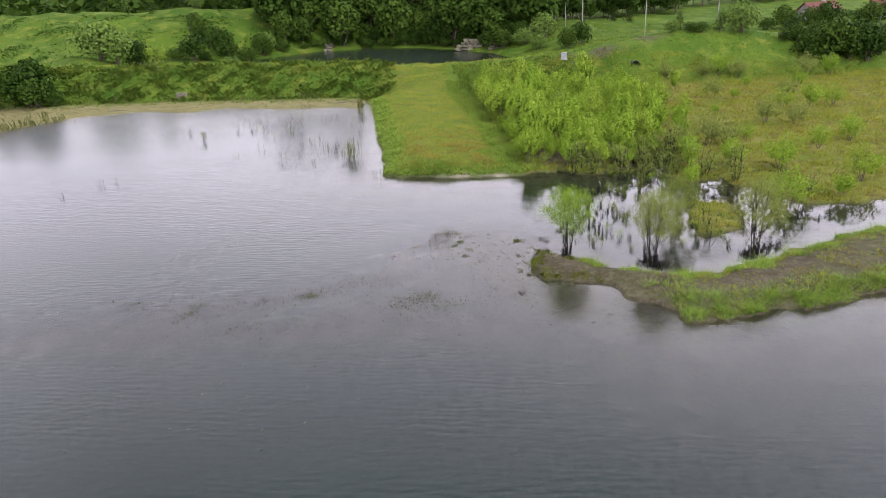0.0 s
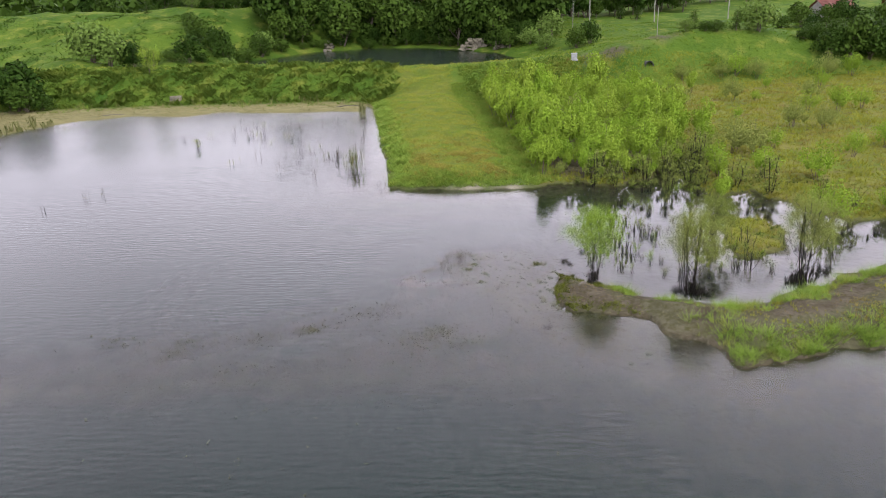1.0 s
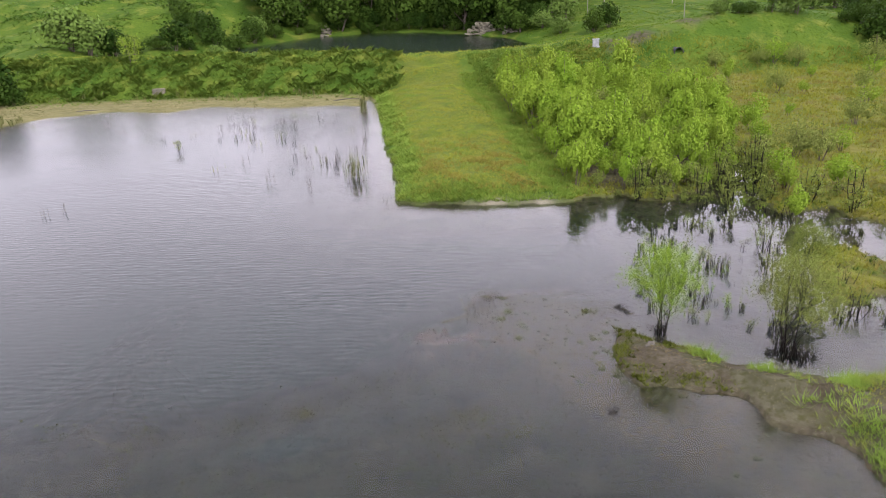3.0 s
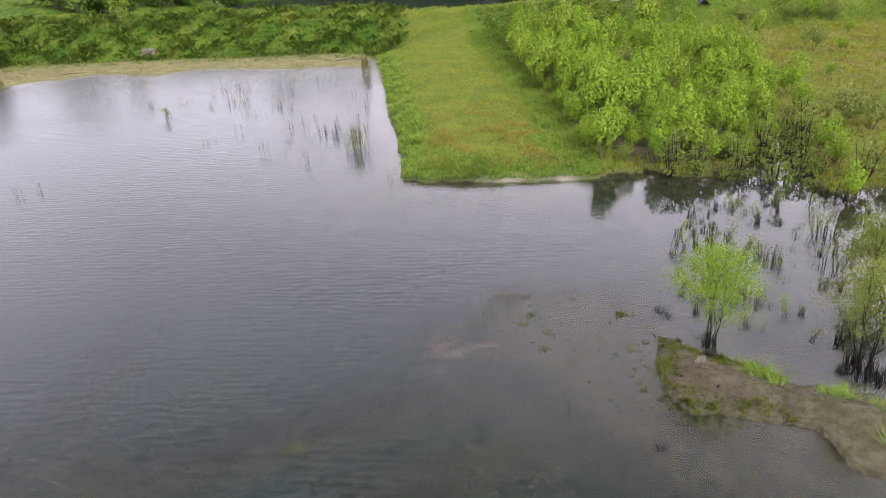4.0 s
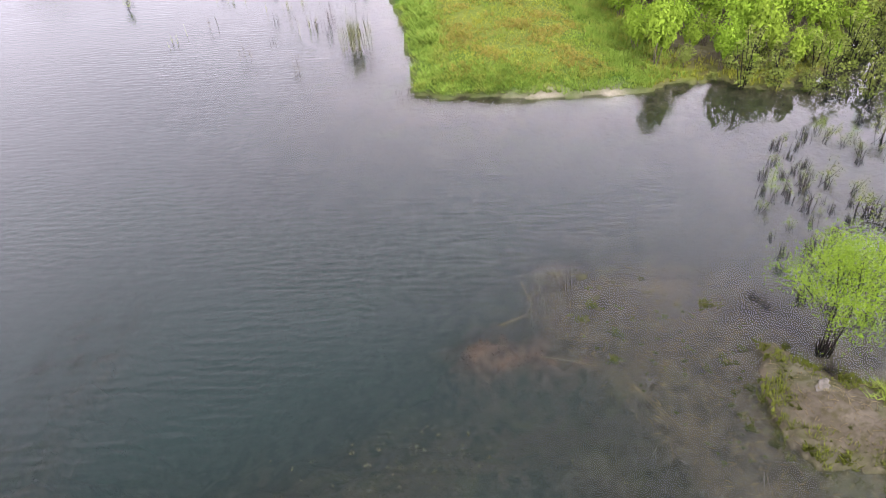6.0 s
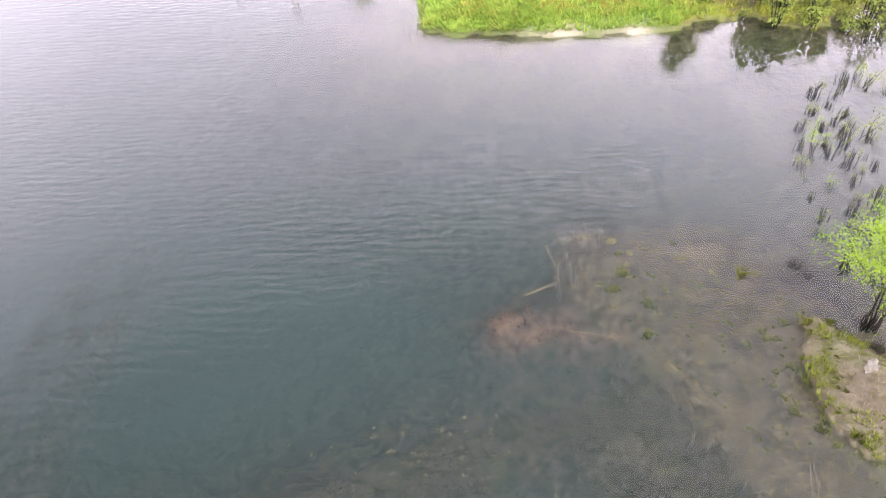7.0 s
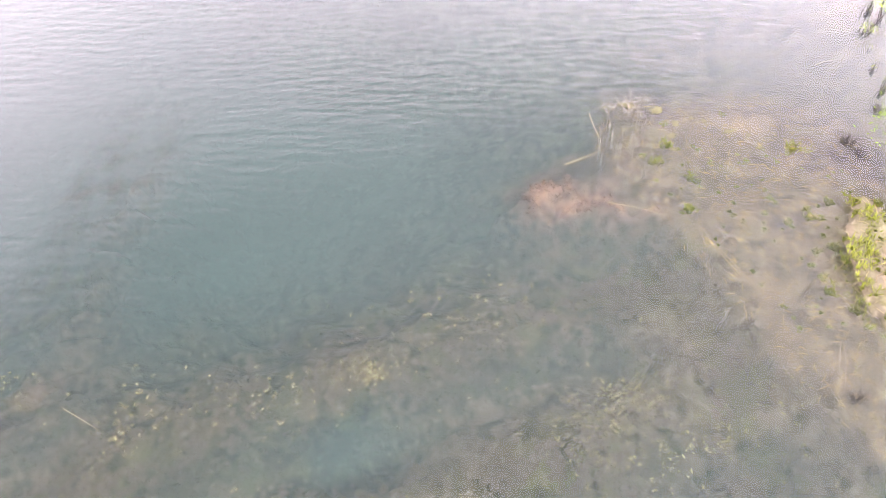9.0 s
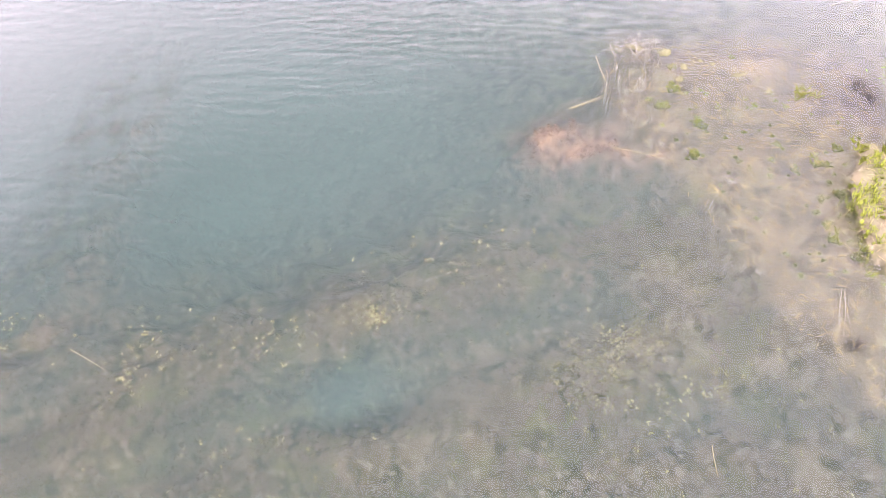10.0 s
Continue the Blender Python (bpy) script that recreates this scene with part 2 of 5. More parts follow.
    grain = n.new("ShaderNodeMath")
    grain.operation = "MULTIPLY_ADD"
    grain.inputs[1].default_value, grain.inputs[2].default_value = wave * 3.0, 0.02
    l.new(calm.outputs["Value"], grain.inputs[0])
    chop, blur = n.new("ShaderNodeMapRange"), n.new("ShaderNodeMath")
    chop.inputs["From Min"].default_value, chop.inputs["From Max"].default_value, chop.inputs["To Max"].default_value = 48.0, 88.0, chop_most
    l.new(sep.outputs["Y"], chop.inputs["Value"])
    l.new(grain.outputs["Value"], blur.inputs[0])
    l.new(chop.outputs["Result"], blur.inputs[1])
    l.new(blur.outputs["Value"], gloss.inputs["Roughness"])
    clear.inputs["Color"].default_value = (*tint, 1)
    l.new(bump.outputs["Normal"], fres.inputs["Normal"])
    l.new(bump.outputs["Normal"], gloss.inputs["Normal"])
    l.new(fres.outputs["Fac"], mix.inputs["Fac"])
    column, hide, veil, under = n.new("ShaderNodeVertexColor"), n.new("ShaderNodeMath"), n.new("ShaderNodeBsdfDiffuse"), n.new("ShaderNodeMixShader")
    column.layer_name = "column"
    power_of, rest = n.new("ShaderNodeMath"), n.new("ShaderNodeMath")
    power_of.operation, rest.operation, hide.operation = "POWER", "SUBTRACT", "MULTIPLY"
    hide.inputs[1].default_value = murk
    power_of.inputs[0].default_value, rest.inputs[0].default_value = 0.36, 1.0
    l.new(column.outputs["Color"], hide.inputs[0])
    l.new(hide.outputs["Value"], power_of.inputs[1])
    l.new(power_of.outputs["Value"], rest.inputs[1])
    l.new(mixed(n, l, body, tuple(0.8 * v for v in body), noise_fac(n, l, 9.0, 0.35, 0.65, 2.0)), veil.inputs["Color"])
    l.new(rest.outputs["Value"], under.inputs["Fac"])
    l.new(clear.outputs["BSDF"], under.inputs[1])
    l.new(veil.outputs["BSDF"], under.inputs[2])
    l.new(under.outputs["Shader"], mix.inputs[1])
    l.new(gloss.outputs["BSDF"], mix.inputs[2])
    l.new(mix.outputs["Shader"], out.inputs["Surface"])
    return m


GROUND = ground_material()
WATER = water_material("pond_water", 0.0115)
BACK_WATER = water_material("back_pond_water", 0.018, (0.02, 0.03, 0.022), 1.6, 0.02)
WILLOW_LEAF = leaf_material("willow_leaf", (0.085, 0.16, 0.011), (0.19, 0.285, 0.03), (0.185, 0.24, 0.033), 0.55, 0.15, 0.5, 0.55)
OLIVE_LEAF = leaf_material("olive_leaf", (0.085, 0.12, 0.022), (0.17, 0.205, 0.046), (0.175, 0.195, 0.055), 0.55, 0.18, 0.6, 0.56)
DARK_LEAF = leaf_material("dark_leaf", (0.008, 0.021, 0.003), (0.026, 0.052, 0.008), (0.06, 0.098, 0.015), 0.55, 0.04, 0.5, 0.55, 3.0)
RED_LITTER = leaf_material("drowned_litter", (0.06, 0.037, 0.025), (0.165, 0.105, 0.072), (0.12, 0.078, 0.053), 0.7, 0.1, 1.0)
GREY_LEAF = leaf_material("grey_willow_leaf", (0.07, 0.115, 0.022), (0.105, 0.155, 0.034), (0.095, 0.145, 0.03), 0.55, 0.12, 0.5, 0.6)
GRASS_SHORT = leaf_material("short_grass", (0.175, 0.2, 0.026), (0.275, 0.28, 0.05), (0.225, 0.24, 0.04), 0.55, 0.18, 0.8, 0.62, 1.6, (0.14, 0.225, 0.03), (0.48, 0.7))
GRASS_LUSH = leaf_material("lush_grass", (0.085, 0.155, 0.02), (0.185, 0.265, 0.045), (0.155, 0.225, 0.036), 0.55, 0.2, 0.9, 0.58, 1.0, (0.2, 0.22, 0.045), (0.52, 0.72))
HILL_GRASS = leaf_material("hill_grass", (0.08, 0.14, 0.012), (0.125, 0.18, 0.02), (0.11, 0.16, 0.018), 0.55, 0.15, 0.5, 0.6, 7.0, (0.055, 0.1, 0.012), (0.44, 0.6))
GRASS_MARSH = leaf_material("marsh_grass", (0.14, 0.165, 0.016), (0.235, 0.235, 0.037), (0.2, 0.205, 0.03), 0.55, 0.15, 0.7, 0.58, 2.6, (0.19, 0.15, 0.048), (0.5, 0.7))
WEED_LEAF = leaf_material("bank_weed", (0.05, 0.1, 0.013), (0.15, 0.215, 0.036), (0.115, 0.17, 0.028), 0.55, 0.12, 0.7, 0.56, 2.2, (0.15, 0.195, 0.03), (0.5, 0.7))
REED_LEAF = leaf_material("reed", (0.1, 0.125, 0.035), (0.22, 0.22, 0.085), (0.18, 0.18, 0.07))
WET_STALK = leaf_material("wet_stalk", (0.09, 0.072, 0.038), (0.2, 0.165, 0.09), (0.15, 0.122, 0.066), 0.6, 0.1)
TUFT_LEAF = leaf_material("tuft_leaf", (0.055, 0.072, 0.011), (0.13, 0.145, 0.026), (0.1, 0.115, 0.019), 0.55, 0.2, 0.9)
WATER_WEED = leaf_material("water_weed", (0.055, 0.055, 0.028), (0.125, 0.12, 0.068), (0.095, 0.092, 0.05), 0.5, 0.2)
BARK = solid_material("bark", (0.07, 0.058, 0.045), (0.12, 0.1, 0.08), 0.2, 0.9, 0, 0.6, 0.02, (1, 1, 0.3))
# wet bark, darker in colour to stand in for dark reflections at the water
DARKENED_WET_BARK = solid_material("darkened_wet_bark", (0.007, 0.006, 0.005), (0.016, 0.013, 0.011), 0.2, 0.5, 0, 0.4, 0.02, (1, 1, 0.3))
HILL_WEED = leaf_material("hill_weed", (0.022, 0.055, 0.008), (0.06, 0.1, 0.015), (0.045, 0.08, 0.012), 0.55, 0.1, 0.7, 0.5, 4.0)
ORANGE_GRASS = leaf_material("parched_grass", (0.17, 0.155, 0.03), (0.26, 0.22, 0.06), (0.22, 0.185, 0.045), 0.6, 0.2, 0.9)
PALE_WOOD = solid_material("bleached_wood", (0.075, 0.068, 0.056), (0.14, 0.128, 0.108), 0.2, 0.8, 0, 0.4, 0.02, (1, 1, 0.3))
ROCK = solid_material("limestone", (0.1, 0.092, 0.07), (0.19, 0.175, 0.13), 0.8, 0.9, 0, 0.8, 0.12)
CONCRETE = solid_material("concrete", (0.2, 0.205, 0.21), (0.3, 0.305, 0.31), 0.4, 0.85, 0, 0.3, 0.02)
POLE_WOOD = solid_material("weathered_pole", (0.2, 0.19, 0.165), (0.3, 0.285, 0.26), 0.3, 0.85, 0, 0.4, 0.02, (1, 1, 0.2))
ROOF_RED = solid_material("red_metal_roof", (0.17, 0.06, 0.05), (0.24, 0.11, 0.09), 0.9, 0.5, 0.2, 0.2, 0.05)
WALL_PAINT = solid_material("pale_wall_paint", (0.2, 0.19, 0.175), (0.26, 0.25, 0.235), 0.8, 0.8, 0, 0.2, 0.03)
GLASS_DARK = solid_material("window_glass", (0.02, 0.025, 0.03), (0.03, 0.035, 0.04), 0.5, 0.12, 0, 0.0, 0.05)
RUBBER = solid_material("dark_pipe", (0.03, 0.03, 0.035), (0.06, 0.06, 0.07), 0.2, 0.6, 0, 0.2, 0.02)


# ---------------------------------------------------------------- mesh tools
def mesh_of(name, verts, faces, material, smooth=False):
    """A mesh from arrays: faces all of one size, or a list of such arrays."""
    verts = np.asarray(verts, float)
    groups = [np.asarray(f) for f in (faces if isinstance(faces, list) else [faces]) if len(f)]
    me = bpy.data.meshes.new(name)
    me.vertices.add(len(verts))
    me.vertices.foreach_set("co", verts.ravel())
    loops = np.concatenate([g.ravel() for g in groups])
    sizes = np.concatenate([np.full(len(g), g.shape[1]) for g in groups])
    me.loops.add(len(loops))
    me.loops.foreach_set("vertex_index", loops.astype(np.int32))
    me.polygons.add(len(sizes))
    me.polygons.foreach_set("loop_start", (np.cumsum(sizes) - sizes).astype(np.int32))
    if smooth:
        me.polygons.foreach_set("use_smooth", np.ones(len(sizes), bool))
    me.materials.append(material)
    me.update(calc_edges=True)
    return me


def part(name, me, parent, label=""):
    """Links a mesh as one part of a thing, or of a part."""
    ob = new(name, me)
    ob.parent = parent
    return tagged(ob, label)


def tubes(lines, sides=5):
    """Tapered round rods: each line is a list of (x, y, z, radius)."""
    verts, faces, n = [], [], 0
    for line in lines:
        p = np.array(line, float)
        way = np.gradient(p[:, :3], axis=0)
        way /= np.linalg.norm(way, axis=1)[:, None] + 1e-9
        a = np.cross(way, (0.31, 0.9, 0.13))
        a /= np.linalg.norm(a, axis=1)[:, None] + 1e-9
        b = np.cross(way, a)
        for i in range(len(p)):
            for k in range(sides):
                t = 2 * math.pi * k / sides
                verts.append(p[i, :3] + p[i, 3] * (math.cos(t) * a[i] + math.sin(t) * b[i]))
        for i in range(len(p) - 1):
            for k in range(sides):
                k2 = (k + 1) % sides
                faces.append((n + i * sides + k, n + i * sides + k2, n + (i + 1) * sides + k2, n + (i + 1) * sides + k))
        n += len(p) * sides
    return np.array(verts), np.array(faces)


def leaves(rng, at, size, lengthen=2.2, up=0.3, out=0.7):
    """A four-cornered leaf at every place, each turned its own way."""
    at = np.asarray(at, float)
    n = len(at)
    way = rng.normal(size=(n, 3))
    way[:, 2] = way[:, 2] * out + up
    way /= np.linalg.norm(way, axis=1)[:, None]
    side = np.cross(way, rng.normal(size=(n, 3)))
    side /= np.linalg.norm(side, axis=1)[:, None]
    s = size * rng.uniform(0.55, 1.4, n)[:, None]
    half = s * lengthen / 2
    v = np.stack([at - way * half, at + side * s * 0.5, at + way * half, at - side * s * 0.5], 1).reshape(-1, 3)
    return v, np.arange(4 * n).reshape(-1, 4)


def blades(rng, at, height, width, per=6, spread=0.5, lean=0.5, plain=False):
    """A tuft of bent, pointed blades at every place. height: one or one each."""
    at = np.repeat(np.asarray(at, float), per, 0)
    n = len(at)
    height = np.repeat(np.broadcast_to(height, n // per), per) * rng.uniform(0.5, 1.15, n)
    turn = rng.uniform(0, 2 * math.pi, n)
    out = np.stack([np.cos(turn), np.sin(turn), np.zeros(n)], 1)
    side = np.stack([-np.sin(turn), np.cos(turn), np.zeros(n)], 1) * (width * rng.uniform(0.6, 1.3, n))[:, None] / 2
    foot = at + out * (spread * height * rng.uniform(0, 0.6, n))[:, None] - np.array((0, 0, 0.02))
    mid = foot + out * (lean * 0.35 * height)[:, None] + np.array((0, 0, 1)) * (0.62 * height)[:, None]
    tip = foot + out * (lean * height * rng.uniform(0.6, 1.3, n))[:, None] + np.array((0, 0, 1)) * (height * rng.uniform(0.7, 1.0, n))[:, None]
    if plain:
        return np.stack([foot - side, foot + side, tip], 1).reshape(-1, 3), np.arange(3 * n).reshape(-1, 3)
    v = np.stack([foot - side, foot + side, mid + side * 0.8, tip, mid - side * 0.8], 1).reshape(-1, 3)
    return v, np.arange(5 * n).reshape(-1, 5)


# ---------------------------------------------------------------- terrain plan
POND = [(80, -40), (-60, -45), (-72, 0), (-64, 40), (-53, 57), (-45, 61), (-39.6, 65.8), (-38, 68.8), (-34.6, 72.1), (-29.5, 73.4),
        (-24.3, 71.3), (-20.9, 72.8), (-13.1, 70.2), (-9.3, 70.0), (-7.4, 69.2), (-6.8, 72.5), (-6.2, 69.5), (-5.3, 62.8),
        (-4.5, 54.5), (-3.6, 48.1), (-3.4, 44.1), (-2.4, 43.3), (1.8, 42.6), (5.3, 42.5), (7.4, 42.9), (9.1, 41.6), (11.6, 43.0),
        (14.2, 47.5), (15.2, 46.6), (13.9, 42.5), (13.5, 39.2), (16.0, 39.3), (17.0, 36.5), (18.2, 34.4), (22, 34.2), (30, 36), (60, 41), (85, 40), (90, 0)]
SPIT = [(3.55, 27.7), (3.7, 28.4), (3.9, 29.2), (4.2, 29.9), (4.6, 29.6), (5.1, 29.2), (5.7, 28.6), (6.4, 27.9), (7.6, 27.2), (9.8, 26.3), (12.1, 27.0), (14.2, 28.0), (16.9, 29.3), (19.9, 30.6),
        (40, 36), (96, 44), (96, 20), (30, 26), (16.1, 23.9), (13.3, 23.1), (12.0, 22.9), (10.1, 22.6), (8.5, 22.2), (8.0, 23.6), (6.9, 24.7), (6.1, 25.9), (5.0, 26.4), (4.1, 26.7), (3.7, 27.1)]
ISLE = [(12.9, 35.6), (12.0, 33.2), (11.5, 31.0), (12.5, 30.2), (14.2, 31.6), (14.9, 33.4), (14.7, 35.2)]
BERM = [(-6.2, 69.5), (-5.3, 62.8), (-4.5, 54.5), (-3.6, 48.1), (-3.4, 44.1), (-2.4, 43.3), (1.8, 42.6), (5.0, 42.5), (4.7, 47.2), (4.1, 57.8),
        (2.8, 69.7), (1.5, 80), (-7.5, 80)]
POND_BACK = [(-30, 99), (-27, 110), (-20, 114), (-12, 115), (-3, 113), (5, 105), (9, 98), (11, 93), (4, 89.5), (-6, 91), (-16, 93), (-24, 95)]
SHELF = [(4.5, 29.6), (4.6, 31.0), (3.7, 32.2), (2.7, 32.7), (1.0, 32.6), (-0.2, 32.7), (-0.4, 31.4), (0.6, 29.6), (1.6, 27.9), (2.4, 26.0), (3.4, 24.4), (5.2, 22.2), (8.2, 20.4), (9, 23), (6, 26)]
CHANNEL_A = [(-13, 23.6), (-11.8, 24.6), (-10.9, 25.5), (-10.0, 26.3), (-8.4, 27.2)]
CHANNEL_B = [(-8.6, 24.1), (-7.0, 24.8), (-5.6, 24.95), (-4.1, 25.6), (-2.7, 26.2), (-1.2, 26.5)]
CHANNEL_C = [(-0.4, 24.4), (0.8, 24.5), (1.8, 24.6)]
THICKET = [(5.2, 44.5), (6.5, 43.2), (9.2, 42.4), (12.4, 43.0), (14.6, 47.5), (16.2, 52), (17.2, 58), (16.6, 64), (14, 69.5), (8.0, 71.0), (4.2, 71.5), (4.0, 66), (4.8, 58), (5.2, 50)]
BACK_LEVEL = 1.0


def sdf(poly, x, y):
    """Signed distance to a polygon, negative inside."""
    best = np.full(x.shape, 1e9)
    inside = np.zeros(x.shape, bool)
    for (ax, ay), (bx, by) in zip(poly, poly[1:] + poly[:1]):
        ex, ey = bx - ax, by - ay
        k = np.clip(((x - ax) * ex + (y - ay) * ey) / (ex * ex + ey * ey), 0, 1)
        best = np.minimum(best, (x - ax - k * ex) ** 2 + (y - ay - k * ey) ** 2)
        cross = ((ay > y) != (by > y)) & (x < ex * (y - ay) / (ey if ey else 1e-9) + ax)
        inside ^= cross
    return np.where(inside, -1, 1) * np.sqrt(best)


def step(a, b, v):
    k = np.clip((v - a) / (b - a), 0, 1)
    return k * k * (3 - 2 * k)


def blob(x, y, cx, cy, rx, ry, turn=0.0):
    c, s = math.cos(turn), math.sin(turn)
    u, v = (x - cx) * c + (y - cy) * s, -(x - cx) * s + (y - cy) * c
    return np.exp(-(u / rx) ** 2 - (v / ry) ** 2)


def rough(x, y, size, seed=0.0):
    """Cheap smooth noise out of turned sine waves, about -1 to 1."""
    total = np.zeros(np.shape(x))
    for i in range(6):
        a = 1.7 * i + seed
        f = 2 * math.pi / size * (0.6 + 0.23 * i)
        total = total + np.sin((x * math.cos(a) + y * math.sin(a)) * f + 3.1 * i + seed * 5)
    return total / 3.2


def along(x, y, line, width):
    """1 on a line of the plan, fading to 0 beside it."""
    best = np.full(np.shape(x), 1e9)
    for (ax, ay), (bx, by) in zip(line, line[1:]):
        ex, ey = bx - ax, by - ay
        k = np.clip(((x - ax) * ex + (y - ay) * ey) / (ex * ex + ey * ey), 0, 1)
        best = np.minimum(best, (x - ax - k * ex) ** 2 + (y - ay - k * ey) ** 2)
    return np.exp(-best / width ** 2)


def on_land(x, y):
    """Metres from the shore of the front pond: above zero on land, below in water."""
    wob = 0.22 * rough(x, y, 2.6, 4.0) + 0.1 * rough(x, y, 0.9, 1.0)
    return np.maximum.reduce([sdf(POND, x, y), -sdf(SPIT, x, y), -sdf(ISLE, x, y) - 0.1]) + wob * np.clip(1 - np.abs(y - 35) / 60, 0.3, 1)


DAM_X = [-300, -60, -45, -33, -23, -15, -8, -2.7, 5, 13, 22, 30, 60, 300]
DAM_BASE = [80, 80, 79, 78, 76.3, 74.8, 73.6, 68.0, 70.0, 69.5, 71, 72, 76, 80]
DAM_CREST = [94, 93, 89.5, 85, 84, 82.5, 81, 79.5, 78, 76.5, 78, 81, 86, 96]
DAM_TOP = [3.2, 3.2, 3.0, 3.0, 3.0, 3.0, 2.9, 2.3, 2.4, 2.9, 3.8, 4.2, 1.6, 1.4]


def ground_z(x, y):
    x, y = np.asarray(x, float), np.asarray(y, float)
    d = on_land(x, y)
    low = 0.06 + 0.14 * (1 - np.exp(-np.maximum(d, 0) / 1.2)) + 0.05 * rough(x, y, 5, 2.0) * step(0.3, 2, d)
    spit = -sdf(SPIT, x, y)
    low = low + 0.3 * step(0.0, 1.6, spit) + 0.06 * rough(x, y, 1.6, 7.0) * step(0.2, 1, spit)
    berm = -sdf(BERM, x, y)
    low = low + 0.55 * step(-0.3, 2.6, berm)
    base, crest, top = (np.interp(x, DAM_X, v) for v in (DAM_BASE, DAM_CREST, DAM_TOP))
    dam = top * step(0, 1, (y - base) / (crest - base)) ** 0.85
    dam = dam + 0.16 * rough(x, y, 4.2, 3.0) * step(0, 0.4, (y - base) / (crest - base))
    land = np.maximum(low, dam)
    # behind the crest: the back pond's basin, the hills and the far ground
    back = -sdf(POND_BACK, x, y)
    north = step(0, 6, y - crest)
    basin = np.where(back > 0, BACK_LEVEL - 0.25 - 0.25 * np.minimum(back, 6), BACK_LEVEL - 0.1 - back * 0.14)
    basin = np.minimum(basin, top - (top - 2.2) * step(20, 28, x) * step(2, 12, y - crest))
    land = land * (1 - north) + basin * north
    left = step(-16, -34, x)
    land = land + left * north * (4.6 * step(99, 122, y) + 0.9 * blob(x, y, -62, 96, 14, 8) - 3.6 * step(127, 148, y) + 0.5 * rough(x, y, 15, 5.0) + 0.16 * rough(x, y, 6, 2.0))
    land = land + (4.0 * step(113, 135, y) + 5 * step(125, 300, y)) * step(-34, -20, x) * step(24, 8, x)
    land = land + 0.4 * blob(x, y, 27, 81, 9, 4) + 0.5 * blob(x, y, 19, 90, 6, 8) + 0.9 * blob(x, y, 14, 104, 6, 9)
    far = step(112, 150, y) * step(8, 24, x)
    land = land * (1 - far) + 2.0 * far
    land = land + (0.4 - land) * 0.9 * blob(x, y, 66, 120, 17, 11)
    land = land - 1.2 * blob(x, y, 54, 84, 9, 10, 0.4)
    land = land + 0.25 * rough(x, y, 11, 8.0) * step(82, 100, y)
    beyond = step(140, 600, np.hypot(x, y - 60))
    land = land + beyond * (6 + 3 * rough(x, y, 500, 2.0))
    # the bed of the front pond
    depth = 0.04 + 0.16 * np.maximum(-d, 0) + 0.03 * np.maximum(-d, 0) ** 1.5
    deep = 3.2 + 0.3 * rough(x, y, 6, 1.0)
    marsh = step(2, 6, x) * step(29, 33, y)
    deep = deep * (1 - marsh) + 0.7 * marsh
    bed = np.minimum(depth, deep)
    shelf = -sdf(SHELF, x, y)
    bed = bed * (1 - step(-0.9, 0.3, shelf)) + np.minimum(bed, 0.24 + 0.1 * rough(x, y, 1.3, 2.0) + 0.04 * rough(x, y, 0.4, 6.0)) * step(-0.9, 0.3, shelf)
    near = step(30.2, 26.2, y - 0.12 * (x + 4) + 0.5 * rough(x, y, 2.0, 5.0)) * step(20.5, 23.2, y + 0.3 * rough(x, y, 2.5, 7.0)) * step(-24, -15, x)
    sx, sy = x + 0.15 * rough(x, y, 1.6, 4.0), y + 0.15 * rough(x, y, 1.4, 8.0)
    patches = 0.5 + 0.07 * rough(x, y, 3.4, 6.0) + 0.06 * rough(x, y, 1.1, 3.0) + 0.035 * rough(x, y, 0.4, 3.0)
    patches = patches + 0.42 * along(sx, sy, CHANNEL_A, 0.6) + 0.42 * along(sx, sy, CHANNEL_B, 0.65) + 1.6 * blob(sx, sy, -5.6, 24.9, 0.75, 0.45) + 0.4 * along(sx, sy, CHANNEL_C, 0.45)
    bed = bed * (1 - near) + np.minimum(bed, np.maximum(patches, 0.2)) * near
    wx, wy = x + 0.22 * rough(x, y, 1.3, 4.0) + 0.1 * rough(x, y, 0.5, 2.0), y + 0.22 * rough(x, y, 1.2, 8.0) + 0.1 * rough(x, y, 0.45, 3.0)
    reef = np.clip(0.7 + 0.5 * rough(x, y, 1.0, 3.0), 0.2, 1) * np.minimum(1, np.maximum(blob(wx, wy, -11.5, 31.0, 1.5, 3.2, -0.12), 0.8 * blob(wx, wy, -12.0, 28.2, 1.7, 2.0)))
    bed = bed * (1 - reef) + np.minimum(bed, 0.5 + 0.1 * rough(x, y, 0.7, 2.0)) * reef
    mound = np.clip(1.3 * (blob(wx, wy, -1.3, 30.5, 0.8, 0.75) + blob(wx, wy, -2.1, 30.2, 0.7, 0.3) + 0.8 * blob(wx, wy, -0.4, 30.0, 0.9, 0.22)), 0, 1)
    mound = mound * (1 - 0.9 * blob(wx, wy, -0.85, 30.55, 0.25, 0.2)) * np.clip(0.95 + 0.4 * rough(x, y, 0.8, 3.0), 0.3, 1)
    bed = bed * (1 - mound) + np.minimum(bed, 0.07 + 0.05 * rough(x, y, 0.6, 2.0)) * mound
    return np.where(d > 0, land, -np.maximum(bed, 0.02))


def ground_at(x, y):
    """The ground's height in metres under a place in metres."""
    return U * ground_z(np.asarray(x, float) / U, np.asarray(y, float) / U)


